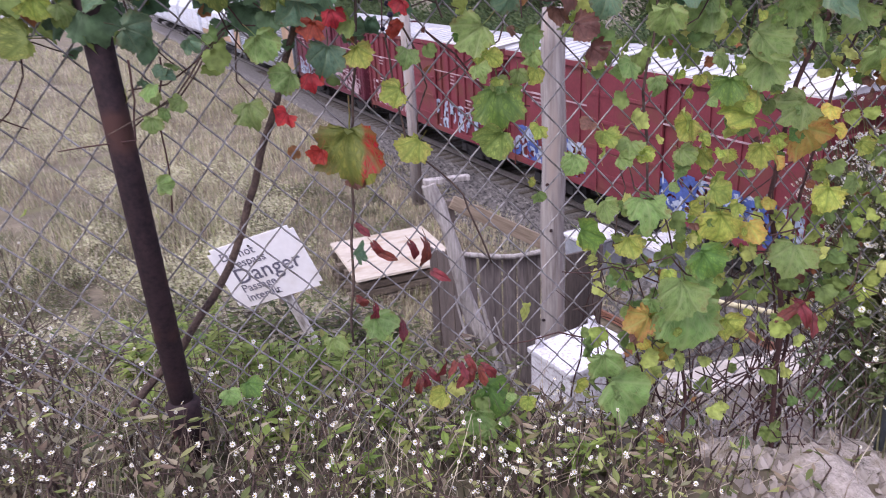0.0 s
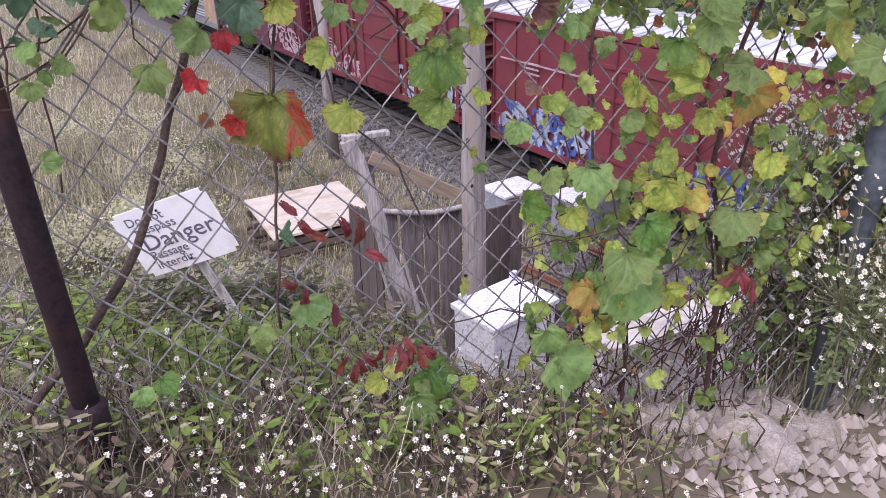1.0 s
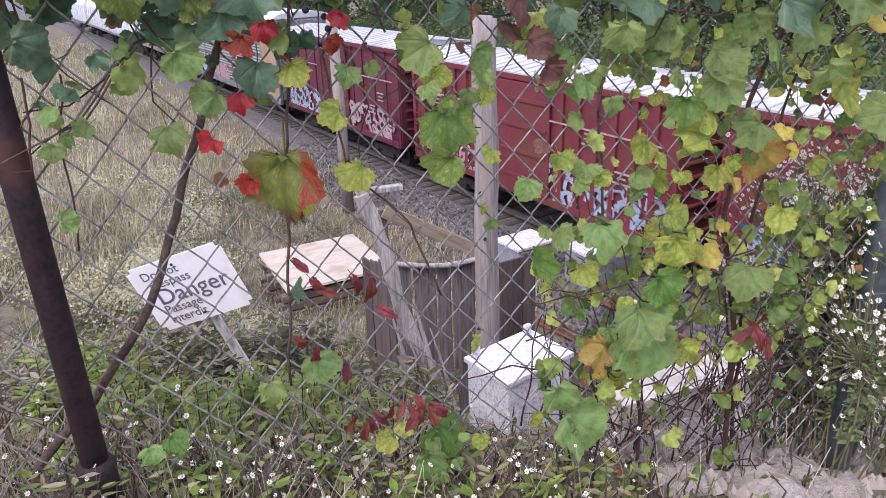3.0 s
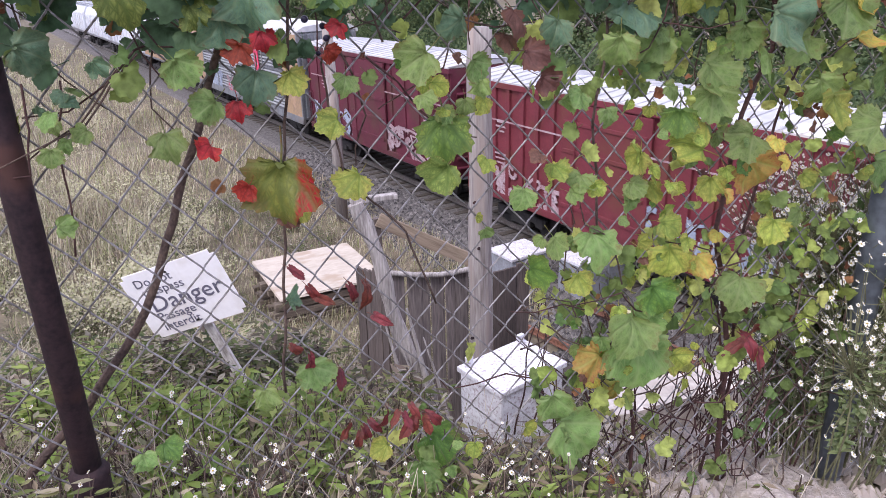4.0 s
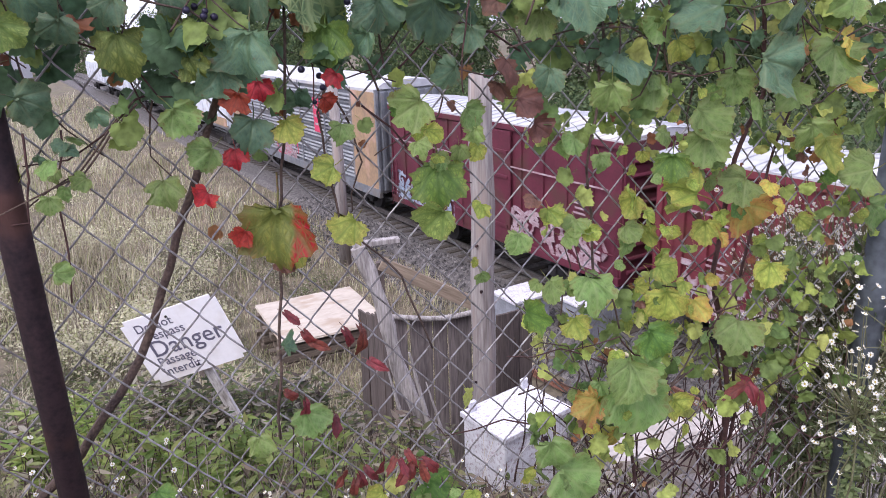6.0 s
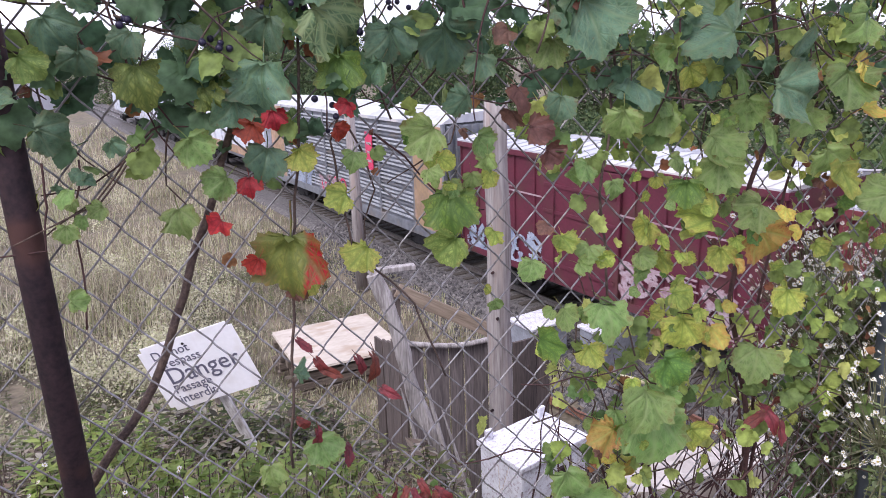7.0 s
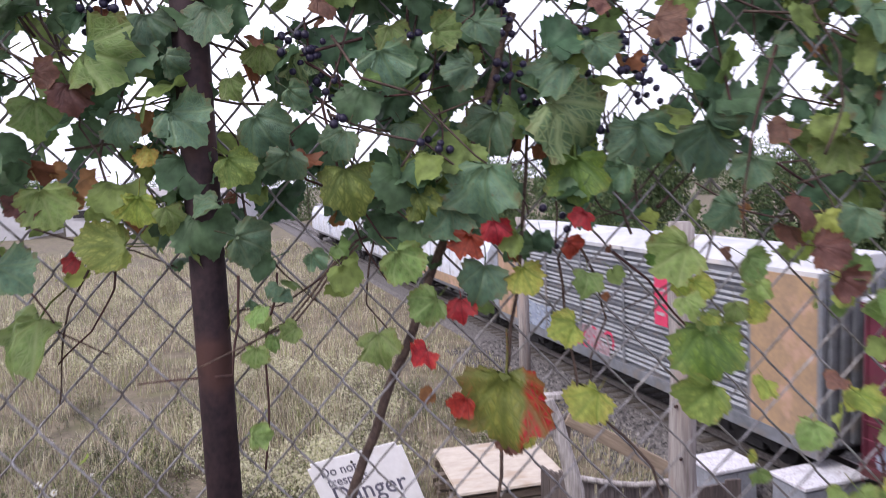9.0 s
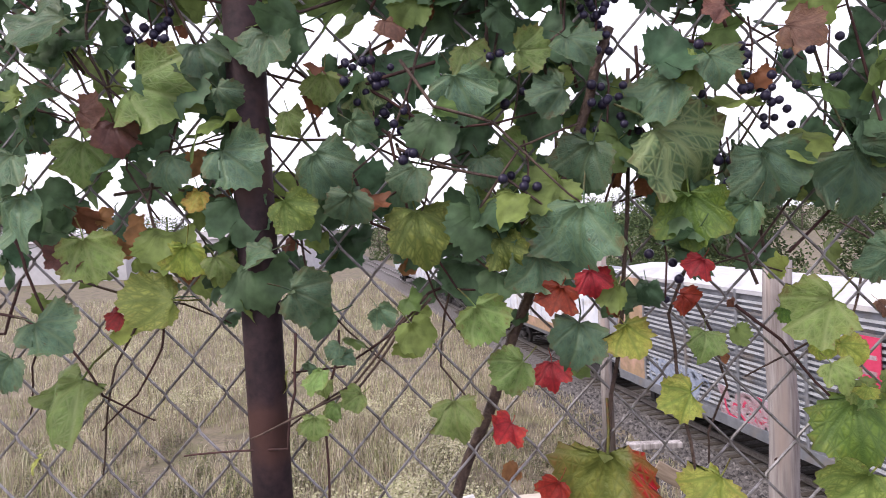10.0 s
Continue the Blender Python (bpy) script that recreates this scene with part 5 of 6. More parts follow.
# ---- vines on the fence ----
def leaf_mesh(kind, seed):
    """A cupped, lobed and toothed leaf about one unit wide with its stalk at the origin, tip along +y."""
    q = random.Random(seed)
    n = 60
    ring = []
    lobes = [(0, 1.15), (1.08, 1.0), (-1.08, 1.0), (2.15, 0.75), (-2.15, 0.75)]
    deep = q.uniform(0.13, 0.18) if kind in "rh" else q.uniform(0.08, 0.14)
    lobes = [(c + q.uniform(-0.13, 0.13), h * q.uniform(0.75, 1.2)) for c, h in lobes]
    base, width, skew = 0.515 - deep, q.uniform(0.38, 0.52), q.uniform(-0.12, 0.12)
    tooth = q.uniform(0.03, 0.055)
    bites = [(q.randrange(n), q.randint(2, 6), q.uniform(0.7, 0.9)) for _ in range(q.choice((0, 1, 2, 2)))] if kind not in "ch" else []
    for i in range(n):
        a = -math.pi + (i + 0.5) / n * 2 * math.pi
        best = max(h * math.exp(-((a - c) / width) ** 2) for c, h in lobes)
        r = base + deep * best * (1 + skew * math.sin(a)) - 0.17 * max(0, abs(a) - 2.75) / 0.39
        r *= 1 + (tooth, -tooth, -0.3 * tooth)[i % 3] + q.uniform(-0.03, 0.03)
        for at, run, cut in bites:
            if 0 <= (i - at) % n < run:
                r *= cut
        wide = 0.42 if kind == "c" else 1.12
        ring.append((math.sin(a) * r * wide, 0.30 + math.cos(a) * r * (1.15 if kind == "c" else 0.97)))
    fold, curl, wave, bow = q.uniform(-0.3, 0.9), q.uniform(-0.6, 1.1), q.uniform(0.04, 0.14), q.uniform(-0.7, 0.7)

    def lift(x, y):
        return fold * abs(x) * 0.5 - bow * x * abs(x) - curl * (y - 0.3) ** 2 + wave * math.sin(9 * x + 5 * y) * 0.6 + 0.03 * math.sin(14 * y)
    vs, fs = [], []
    for k, u in enumerate((1.0, 0.66, 0.33)):
        for x, y in ring:
            X, Y = x * u, 0.02 + (y - 0.02) * u
            vs.append((X, Y, lift(X, Y)))
    vs.append((0, 0.02, lift(0, 0.02)))
    for k in range(2):
        for i in range(n):
            j = (i + 1) % n
            fs.append((k * n + i, k * n + j, (k + 1) * n + j, (k + 1) * n + i))
    for i in range(n):
        fs.append((2 * n + i, 2 * n + (i + 1) % n, 3 * n))
    # stalk
    k = len(vs)
    st = [(0, 0.02, lift(0, 0.02)), (0.01, -0.18, -0.06), (0.05, -0.42, -0.16)]
    for p in st:
        for dx, dz in ((-0.014, 0), (0.014, 0), (0, 0.02)):
            vs.append((p[0] + dx, p[1], p[2] + dz))
    for i in range(2):
        for j in range(3):
            fs.append((k + 3 * i + j, k + 3 * i + (j + 1) % 3, k + 3 * i + 3 + (j + 1) % 3, k + 3 * i + 3 + j))
    me = bpy.data.meshes.new("leaf")
    me.from_pydata(vs, [], fs)
    me.materials.append(LEAF[kind])
    me.polygons.foreach_set("use_smooth", [True] * len(me.polygons))
    me.update()
    return me


LEAF_MESH = {k: [leaf_mesh(k, 100 + 10 * i + ord(k)) for i in range(9)] for k in LEAF}
vine = thing("grape_vine", pose(0, 0, 0), "wild grape vine with green, yellow and reddening leaves climbing the fence", "vine")
vq = random.Random(61)


def leaf(kind, x, z, size, y=None, parent=None, tilt=None, roll=None):
    o = part("leaf", vq.choice(LEAF_MESH[kind]), None, parent or vine)
    y = -0.03 + vq.gauss(0, 0.018) if y is None else y
    rx = (tilt if tilt is not None else vq.gauss(72, 18))
    rz = vq.gauss(0, 20)
    sp = roll if roll is not None else vq.gauss(180, 42)
    s = size * 1.0
    m = pose(0, 0, 0, rx, 0, rz) @ pose(0, 0, 0, 0, 0, sp) @ Matrix.Diagonal((s, s, s, 1)) @ Matrix.Translation((0, -0.3, 0))
    o.matrix_basis = Matrix.Translation((x, y, z)) @ m
    return o


RED = [(-0.15, 0.96, 0.06), (-0.12, 0.99, 0.06), (-0.02, 1.01, 0.062), (-0.04, 0.98, 0.048), (-0.18, 0.9, 0.055), (-0.25, 0.83, 0.05), (-0.19, 0.94, 0.04), (-0.75, 1.24, 0.048)]
ORANGE = [(-0.24, 0.93, 0.035), (0.88, 0.67, 0.1), (0.49, 0.28, 0.081), (0.59, 0.15, 0.071), (0.77, 0.46, 0.066), (0.94, 0.72, 0.042), (1.17, 0.94, 0.066), (1.12, 1.02, 0.09), (-0.68, 1.2, 0.048), (-0.73, 1.02, 0.036)]
DARK_LOW = [(-0.14, 0.94, 0.073), (0.09, 0.99, 0.091), (-0.2, 1.03, 0.078), (-0.15, 1.06, 0.097), (-0.48, 0.91, 0.027), (-0.45, 0.93, 0.025), (-0.47, 1.01, 0.064), (-0.49, 1.04, 0.059), (-0.14, 0.54, 0.044), (0.56, 1.01, 0.101), (0.74, 1.03, 0.095), (0.9, 0.99, 0.118), (0.38, 0.99, 0.058), (-0.28, 0.97, 0.063), (-0.39, 0.97, 0.034), (-0.44, 0.92, 0.029), (-0.79, 0.97, 0.065), (-0.87, 0.92, 0.053), (-0.03, 0.95, 0.04), (0.18, 1.01, 0.057)]
DARK_HIGH = [(-0.46, 1.15, 0.074), (-0.34, 1.14, 0.073), (-0.42, 1.1, 0.05), (-0.26, 1.14, 0.045), (-0.14, 1.17, 0.072), (0.05, 1.14, 0.08), (0.16, 1.12, 0.094), (0.23, 1.06, 0.078), (0.46, 1.14, 0.141), (0.72, 1.12, 0.144), (0.94, 1.06, 0.1), (-0.53, 1.05, 0.047), (-0.77, 1.33, 0.095), (-0.75, 1.19, 0.104), (-0.81, 1.11, 0.085), (-0.55, 1.17, 0.076), (-0.6, 1.2, 0.067), (-0.29, 1.19, 0.079), (-0.3, 1.27, 0.09), (-0.04, 1.26, 0.041), (-0.09, 1.23, 0.051), (-0.4, 1.19, 0.04), (-0.8, 1.24, 0.07), (-0.52, 1.08, 0.055), (0.04, 1.07, 0.051), (-0.11, 1.12, 0.058), (-0.52, 1.3, 0.053), (-0.83, 1.17, 0.064), (0.04, 1.24, 0.049), (-0.56, 1.24, 0.04)]
YELLOW = [(-0.09, 0.93, 0.052), (-0.03, 0.86, 0.058), (-0.05, 0.74, 0.053), (0, 0.75, 0.054), (-0.11, 0.7, 0.042), (0.16, 0.91, 0.039), (0.25, 0.86, 0.041), (0.17, 0.74, 0.065), (0.2, 0.78, 0.045), (0.4, 0.72, 0.051), (0.71, 0.74, 0.087), (0.76, 0.65, 0.061), (0.67, 0.57, 0.059), (0.59, 0.72, 0.063), (0.65, 0.64, 0.058), (0.47, 0.46, 0.059), (0.76, 0.2, 0.07), (0.69, 0.48, 0.085), (0.96, 0.52, 0.071), (1.05, 0.63, 0.044), (0.01, 0.15, 0.049), (1.09, 0.79, 0.097), (0.68, 1.03, 0.056), (0.55, 1.08, 0.068), (-0.68, 1, 0.067), (-0.62, 1.05, 0.057)]
GREEN_LOW = [(-0.48, 0.73, 0.037), (0.33, 0.67, 0.053), (0.49, 0.56, 0.091), (0.45, 0.69, 0.059), (0.59, 0.66, 0.05), (0.4, 0.56, 0.06), (0.61, 0.27, 0.155), (0.58, 0.34, 0.113), (0.65, 0.34, 0.093), (0.47, 0.07, 0.134), (0.42, 0.16, 0.08), (0.89, 0.38, 0.101), (0.83, 0.74, 0.084), (1.01, 0.55, 0.051), (1.33, -0.04, 0.081), (-0.11, 0.36, 0.068), (-0.21, 0.33, 0.053), (-0.44, 0.26, 0.043), (0.1, 0.06, 0.075), (1.18, 0.74, 0.101), (1.29, 0.62, 0.085)]
GREEN_MID = [(-0.01, 0.92, 0.044), (-0.25, 0.9, 0.062), (-0.28, 0.87, 0.053), (-0.31, 0.87, 0.043), (-0.29, 0.98, 0.046), (-0.46, 0.85, 0.03), (-0.47, 0.88, 0.026), (-0.43, 0.87, 0.033), (0.65, 0.86, 0.049), (0.75, 0.83, 0.086), (0.76, 0.88, 0.101), (1.05, 0.83, 0.082), (1, 0.93, 0.094), (0.88, 0.9, 0.075), (0.51, 0.95, 0.069), (0.44, 0.86, 0.05), (0.62, 0.95, 0.08), (0.83, 0.95, 0.08), (1.25, 0.84, 0.088), (-0.8, 0.88, 0.111), (0.1, 0.97, 0.071), (-0.47, 0.9, 0.039), (-0.48, 0.84, 0.035), (1.07, 0.99, 0.107)]
GREEN_HIGH = [(-0.34, 1.07, 0.08), (-0.02, 1.08, 0.077), (0.63, 1.07, 0.064), (-0.48, 1.03, 0.046), (0.38, 1.09, 0.068), (0.81, 1.02, 0.082), (1.09, 1.12, 0.09), (-0.65, 1.27, 0.101), (-0.72, 1.08, 0.077), (-0.47, 1.1, 0.044), (-0.45, 1.25, 0.048), (-0.26, 1.28, 0.038), (-0.21, 1.28, 0.038), (-0.85, 1.04, 0.058), (-0.64, 1.15, 0.055)]
VEINED = [(0.12, 0.84, 0.103), (0.67, 0.8, 0.07), (0.65, 0.41, 0.088), (0.36, 0.52, 0.076), (-0.4, 0.25, 0.049), (0.15, 0.09, 0.106), (-0.35, 1.08, 0.08), (-0.5, 1.23, 0.039)]
BROWN = [(0.34, 0.95, 0.059), (0.3, 0.97, 0.048), (0.36, 0.9, 0.048), (0.31, 1.01, 0.064), (0.28, 1.12, 0.044), (0.01, 1.3, 0.032), (0.11, 1.27, 0.061), (-0.36, 1.31, 0.039)]
# the leaves that hide the sky along the top of the fence
UPPER = {
    "g": [(-0.65, 1.25, 0.102), (-0.49, 1.21, 0.041), (0.12, 0.95, 0.078), (-0.27, 0.96, 0.061), (-0.31, 0.84, 0.061), (-0.24, 0.9, 0.054), (-0.74, 1.06, 0.068), (-0.75, 1.18, 0.068), (-0.27, 1.27, 0.048), (-0.2, 1.27, 0.048), (0.23, 0.93, 0.054), (-0.58, 1.04, 0.041)],
    "w": [(-0.67, 1.0, 0.078), (-0.34, 1.07, 0.085), (0.16, 0.74, 0.075), (-0.24, 1.04, 0.054), (-0.49, 1.1, 0.054)],
    "y": [(-0.62, 1.05, 0.054), (-0.1, 0.93, 0.051), (0.16, 0.9, 0.041), (-0.04, 0.85, 0.054), (-0.01, 0.74, 0.068)],
    "b": [(-0.69, 1.2, 0.051), (-0.72, 1.23, 0.041), (-0.77, 1.06, 0.048), (0.1, 1.27, 0.054)],
    "o": [(-0.61, 1.12, 0.034)],
    "r": [(-0.72, 0.98, 0.031), (-0.02, 1.01, 0.035), (-0.03, 0.97, 0.034), (-0.19, 0.89, 0.044), (-0.18, 0.98, 0.048), (-0.14, 1.0, 0.041)],
    "d": [(-0.55, 1.16, 0.075), (-0.45, 1.15, 0.075), (-0.35, 1.13, 0.054), (-0.28, 1.23, 0.075), (-0.18, 1.22, 0.054), (-0.14, 1.14, 0.075), (0.08, 1.12, 0.088), (0.16, 1.11, 0.102), (-0.21, 1.02, 0.068), (-0.16, 0.93, 0.068), (-0.47, 1.0, 0.061), (-0.59, 1.29, 0.061), (-0.51, 1.29, 0.068), (-0.05, 1.21, 0.075), (-0.64, 1.16, 0.054), (0.01, 1.24, 0.048), (-0.15, 1.27, 0.054), (0.23, 1.07, 0.054)],
    "s": [(-0.4, 1.24, 0.058), (-0.03, 1.15, 0.119)],
    "v": [(-0.02, 1.07, 0.085), (0.17, 0.81, 0.102)],
}
SKY_GAPS = [(-0.51, 1.26, 0.044), (-0.49, 1.19, 0.039), (-0.44, 1.18, 0.029), (-0.05, 1.3, 0.043), (0.08, 1.29, 0.043), (-0.42, 1.31, 0.036), (-0.64, 1.23, 0.029), (-0.23, 1.28, 0.021), (0.26, 1.27, 0.036), (0.1, 1.2, 0.025), (-0.73, 1.34, 0.029), (-0.49, 1.17, 0.057), (-0.38, 1.16, 0.041), (-0.32, 1.13, 0.036), (0.36, 1.18, 0.031), (0.08, 1.19, 0.026)]


def crowded(x, z, size):
    return any(math.hypot(x - a, z - b) < 0.42 * (size + c) for rows in UPPER.values() for a, b, c in rows)


for kind, rows in UPPER.items():
    for x, z, s in rows:
        leaf(kind, x, z, s * 1.05, -0.03 + vq.gauss(0, 0.012), tilt=vq.gauss(78, 10))
for kind, rows in (("r", RED), ("o", ORANGE), ("d", DARK_LOW), ("d", DARK_HIGH), ("y", YELLOW), ("g", GREEN_LOW), ("g", GREEN_MID), ("g", GREEN_HIGH), ("v", VEINED), ("b", BROWN)):
    for x, z, s in rows:
        if not crowded(x, z, s):
            leaf(kind, x, z, s * (0.88 if kind == "r" else 1.08))
# small leaves gathered round the larger ones on the open right-hand side
for kind, rows in (("y", YELLOW), ("g", GREEN_LOW), ("g", GREEN_MID), ("y", VEINED), ("o", ORANGE)):
    for x, z, s in rows:
        if x > 0.05 and z < 0.98:
            for k in range(vq.randint(1, 3)):
                kk = kind if vq.random() < 0.5 else vq.choice("ygyvgb")
                leaf(kk, x + vq.gauss(0, 0.045), z + vq.gauss(0, 0.045), vq.uniform(0.022, 0.046), -0.01 + vq.gauss(0, 0.03))
# the large leaf turning red: green blade with red lobes beside it
leaf("h", -0.135, 0.757, 0.138, -0.045, tilt=84, roll=178)
leaf("b", -0.132, 0.695, 0.045, -0.04, tilt=80, roll=180)
leaf("r", -0.195, 0.75, 0.04, -0.03, tilt=80, roll=150)
for x, z, s in ((0, 0.53, 0.06), (-0.02, 0.515, 0.05), (-0.1, 0.54, 0.045), (-0.085, 0.525, 0.045), (-0.13, 0.59, 0.04), (-0.14, 0.41, 0.045), (-0.12, 0.4, 0.05), (0.02, 0.47, 0.05), (-0.06, 0.34, 0.05), (0.94, 0.23, 0.08), (0.97, 0.25, 0.07), (0.91, 0.22, 0.07), (0.95, 0.2, 0.06)):
    leaf("c", x, z, s, tilt=vq.gauss(70, 22), roll=vq.gauss(180, 40))
# hanging five-fingered creeper leaves
for cx, cz in ((-0.03, 0.225), (0.055, 0.245), (0.10, 0.215)):
    for k in range(4):
        leaf("c", cx + 0.02 * (k - 1.5), cz - 0.025 + 0.008 * abs(k - 1.5), vq.uniform(0.04, 0.062), -0.03 + vq.gauss(0, 0.012), tilt=vq.gauss(72, 18), roll=180 + 26 * (k - 1.5))

# smaller leaves between, thicker towards the top of the fence
count = 0
extra = {k: Build() for k in "gdyb"}
while count < 3500:
    x, z = vq.uniform(-1.5, 1.9), vq.uniform(-0.2, 1.75)
    top = min(1, max(0, (z - 0.93 + 0.14 * noise.noise((x * 1.5, 0, 2))) / 0.14))
    right = min(1, max(0, (x - 0.3) / 0.25)) * (0.62 if z > 0.12 else 0.16)
    open_left = 0 if z < 0.68 and x < 0.05 else 0.012
    window = 0.3 if (0.2 < x < 1.0 and 0.5 < z < 0.84) else 1
    dens = max(top * ((0.6 if z < 1.1 else 0.92) if x < 0.5 else 0.95), right * window, open_left)
    if vq.random() > dens:
        continue
    count += 1
    if any(math.hypot(x - a, z - b) < c for a, b, c in SKY_GAPS):
        continue
    warm = vq.random()
    if top > 0.3 and x < 0.55:
        kind = "d" if warm < 0.6 else "g" if warm < 0.88 else "b"
    elif top > 0.3:
        kind = "d" if warm < 0.25 else "g" if warm < 0.72 else "y" if warm < 0.95 else "b"
    else:
        kind = "g" if warm < 0.5 else "y" if warm < 0.9 else "b"
    size = vq.uniform(0.032, 0.085) if z > 1.0 and x < 0.5 else vq.uniform(0.022, 0.058)
    size *= 0.55 if kind == "b" else 1
    y = vq.uniform(-0.035, 0.12)
    src = vq.choice(LEAF_MESH[kind])
    m = Matrix.Translation((x, y, z)) @ pose(0, 0, 0, vq.gauss(70, 24), 0, vq.gauss(0, 35)) @ pose(0, 0, 0, 0, 0, vq.gauss(180, 55)) @ Matrix.Diagonal((size, size, size, 1)) @ Matrix.Translation((0, -0.3, 0))
    if count <= 110:
        o = part("leaf", src, None, vine)
        o.matrix_basis = m
    else:
        extra[kind].add([v.co for v in src.vertices], [tuple(p.vertices) for p in src.polygons], m)
# d repeats the dark green that has the backlighting in its colour
FILL_COL = {"g": [(0.1, 0.17, 0.055), (0.2, 0.26, 0.075), (0.15, 0.21, 0.065)], "d": [(0.062, 0.125, 0.07), (0.1, 0.165, 0.082), (0.078, 0.142, 0.082)], "y": [(0.31, 0.39, 0.1), (0.46, 0.46, 0.14), (0.26, 0.35, 0.08)], "b": [(0.14, 0.06, 0.04), (0.25, 0.1, 0.05), (0.3, 0.16, 0.07)]}
for k, b in extra.items():
    o = part("small_leaves", b, island_mat("small_leaves_" + k, FILL_COL[k], 0.5, 0.4, 55), vine, smooth=True)
    o["kind"] = "stuff"


# stems: a few thick shoots and many thin wandering ones
def shoot(pts, r0, r1, material, name="stem"):
    out = []
    pts = [Vector(p) for p in pts]
    for a, b in zip(pts, pts[1:]):
        for k in range(5):
            p = a.lerp(b, k / 5)
            out.append(p + Vector((noise.noise(p * 9) * 0.012, noise.noise(p * 7) * 0.012, 0)))
    out.append(pts[-1])
    n = len(out)
    part(name, Build().tube(out, [r0 + (r1 - r0) * i / (n - 1) for i in range(n)], 6), material, vine, smooth=True)


shoot([(-0.72, 0.07, 0.05), (-0.66, 0.06, 0.215), (-0.53, 0.06, 0.334), (-0.40, 0.06, 0.514), (-0.327, 0.06, 0.68), (-0.272, 0.05, 0.82), (-0.22, 0.04, 0.95), (-0.17, 0.0, 1.1), (-0.1, 0.0, 1.3)], 0.0095, 0.006, M_STEM)
shoot([(0.98, 0.03, -0.4), (0.95, 0.03, 0.0), (0.93, 0.03, 0.2), (0.86, 0.03, 0.52), (0.885, 0.02, 0.78), (0.95, 0.02, 0.92), (0.9, 0.02, 1.2)], 0.008, 0.005, M_REDSTEM)
shoot([(1.02, 0.05, -0.4), (0.97, 0.04, 0.1), (0.94, 0.04, 0.4), (0.98, 0.03, 0.7), (1.06, 0.03, 0.98)], 0.006, 0.003, M_REDSTEM)
shoot([(0.93, 0.06, -0.35), (0.955, 0.05, 0.05), (0.9, 0.04, 0.3)], 0.005, 0.003, M_REDSTEM)
shoot([(0.70, 0.04, -0.3), (0.69, 0.04, -0.1), (0.65, 0.03, 0.18), (0.62, 0.03, 0.35)], 0.006, 0.003, M_REDSTEM)
shoot([(0.55, 0.05, -0.3), (0.57, 0.04, 0.0), (0.52, 0.03, 0.2)], 0.004, 0.002, M_REDSTEM)
shoot([(-0.17, 0.03, 0.3), (-0.145, 0.02, 0.5), (-0.135, 0.02, 0.7), (-0.1, 0.01, 0.95), (-0.08, 0.0, 1.25)], 0.003, 0.0025, M_STEM)
shoot([(-0.485, 0.01, 0.66), (-0.475, 0.01, 0.8), (-0.45, 0.0, 0.95)], 0.0018, 0.0018, M_REDSTEM)
shoot([(0.15, 0.02, 0.45), (0.1, 0.01, 0.62), (-0.02, 0.0, 0.75), (-0.05, 0.0, 0.95), (0.02, 0.0, 1.1)], 0.0022, 0.002, M_STEM)
shoot([(0.52, 0.01, 0.55), (0.5, 0.01, 0.8), (0.53, 0.01, 1.05), (0.48, 0.0, 1.3)], 0.003, 0.003, M_STEM)
for i in range(240):
    z = vq.choice((1, 1, 1, 0)) * vq.uniform(0.95, 1.55) + 0.0
    x = vq.uniform(-1.0, 1.3)
    if z < 0.5:
        x, z = vq.uniform(0.35, 1.25), vq.uniform(-0.15, 0.5)
    a = vq.uniform(0, 6.3)
    p = Vector((x, vq.uniform(-0.02, 0.05), z))
    pts = [p]
    for k in range(4):
        a += vq.gauss(0, 0.5)
        pts.append(pts[-1] + Vector((math.cos(a) * 0.07, vq.gauss(0, 0.01), math.sin(a) * 0.07)))
    shoot(pts, 0.0022, 0.0012, M_STEM if vq.random() < 0.6 else M_REDSTEM, "tendril")
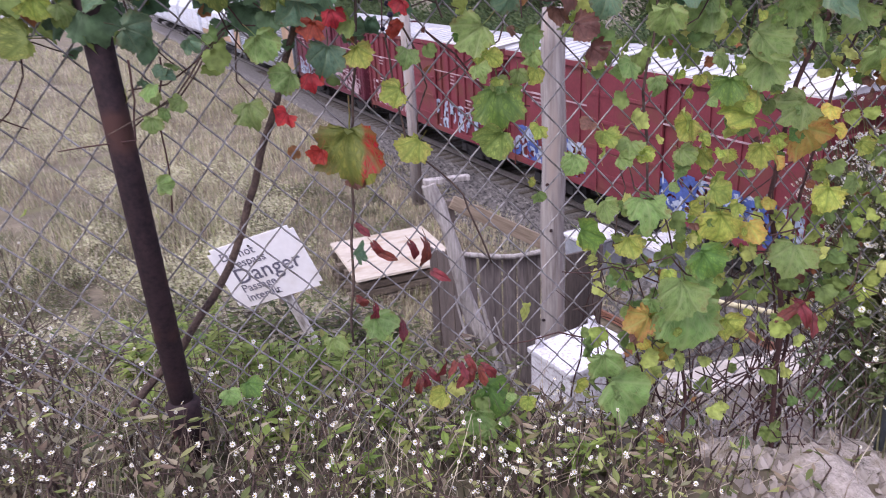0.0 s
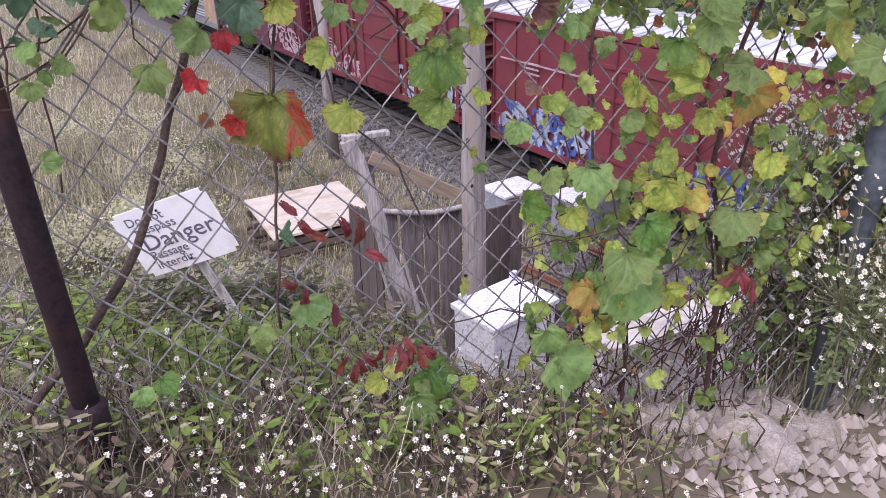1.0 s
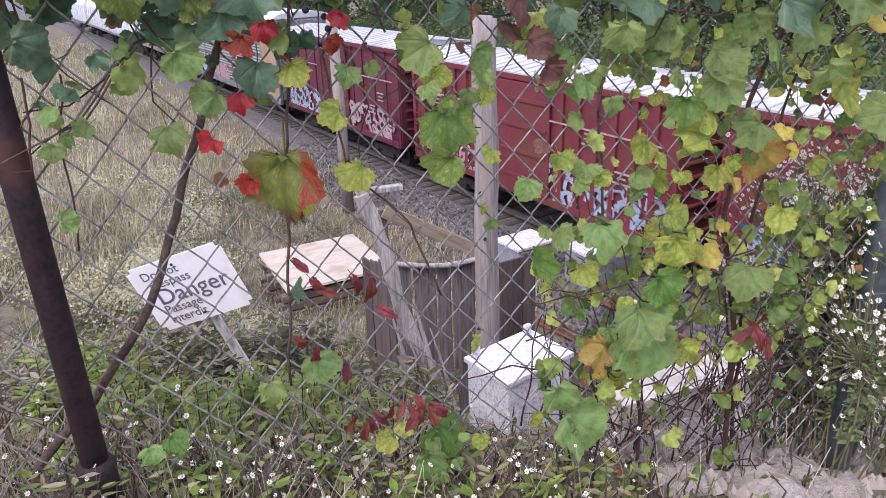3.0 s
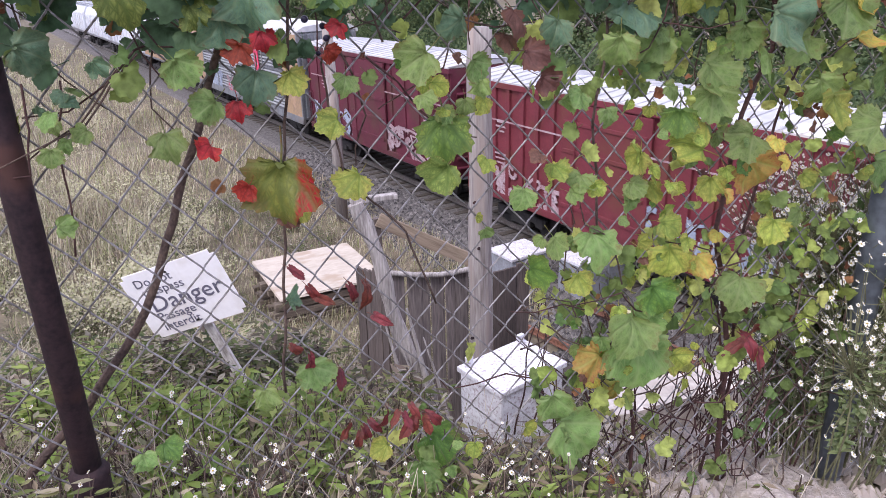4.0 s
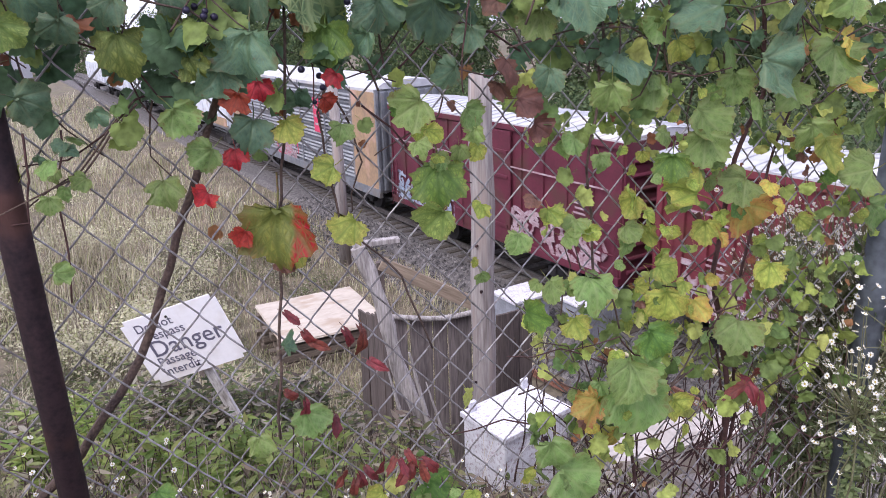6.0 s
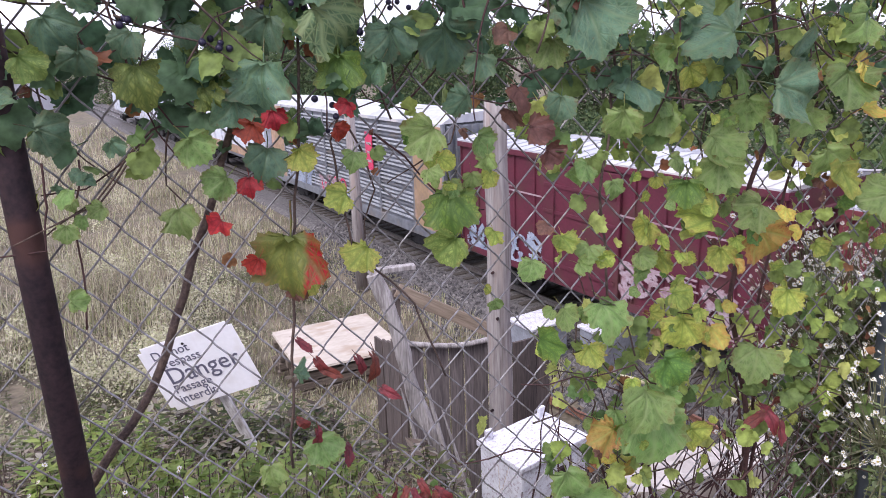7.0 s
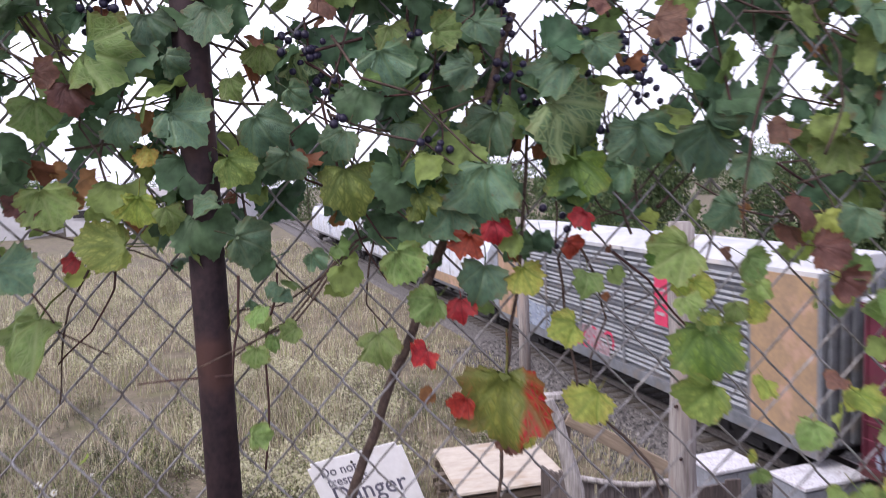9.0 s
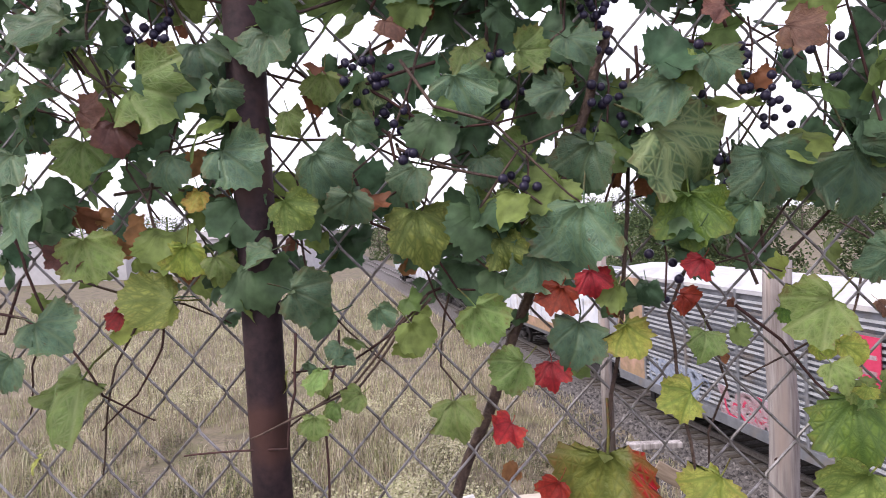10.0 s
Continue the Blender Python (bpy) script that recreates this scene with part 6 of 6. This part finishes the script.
# bare twigs at the foot of the right-hand shoots
for i in range(60):
    x = vq.uniform(0.45, 1.4)
    z0 = ground_z(x, 0.15)
    a = vq.gauss(1.57, 0.45)
    y = vq.uniform(0.03, 0.35)
    pts = [Vector((x, y, z0))]
    for k in range(4):
        a += vq.gauss(0, 0.3)
        pts.append(pts[-1] + Vector((math.cos(a) * 0.13, vq.gauss(0, 0.02), abs(math.sin(a)) * 0.13)))
    shoot(pts, 0.003, 0.001, M_REDSTEM, "twig")

# grape clusters
berry = bmesh.new()
bmesh.ops.create_icosphere(berry, subdivisions=2, radius=1)
bme = bpy.data.meshes.new("grape"); berry.to_mesh(bme); berry.free()
bme.materials.append(M_BERRY)
bme.polygons.foreach_set("use_smooth", [True] * len(bme.polygons))
for cx, cz, n in ((-0.39, 1.24, 16), (-0.25, 1.25, 14), (-0.35, 1.19, 9), (-0.11, 1.21, 14), (0.08, 1.2, 13), (-0.21, 1.12, 8), (-0.64, 1.33, 8), (0.15, 1.26, 8), (-0.05, 1.0, 5), (-0.2, 1.03, 4), (-0.12, 1.30, 20), (-0.39, 1.25, 14), (-0.02, 1.24, 16), (0.03, 1.11, 10), (-0.66, 1.31, 12), (0.06, 1.25, 12)):
    cl = thing("grape_cluster", pose(cx, -0.01, cz), "small loose cluster of dark wild grapes", "grapes", "grape clusters")
    st = Build().tube([(0, 0, 0.05), (0.004, 0, 0.02), (0, 0, -0.03)], 0.0013, 5)
    part("stalk", st, M_REDSTEM, cl)
    for k in range(n):
        o = part("grape", bme, None, cl)
        s = vq.uniform(0.0045, 0.0065)
        o.matrix_basis = Matrix.Translation((vq.gauss(0, 0.014), vq.gauss(0, 0.01), 0.03 - 0.07 * vq.random())) @ Matrix.Diagonal((s, s, s, 1))


# ---- motion ----
def motions():
    turn = pose(0, 0, 0, 0, 0, yaw - 90)
    times = [-1.0 + 0.5 * i for i in range(25)]
    for car, s0 in MOVING:
        walk(car, [(t, Matrix.Translation(along(s0 + SPEED * (7.5 - t) - min(max(t - 8.5, 0) * 1.8, 1.3), MID, RAIL_Z)) @ turn) for t in times])
    for w, dy in WHEELS:
        walk(w, [(0.15 * i, pose(0, dy, -0.07) @ Matrix.Rotation(SPEED * 0.15 * i / 0.42, 4, "X")) for i in range(68)])


motions()
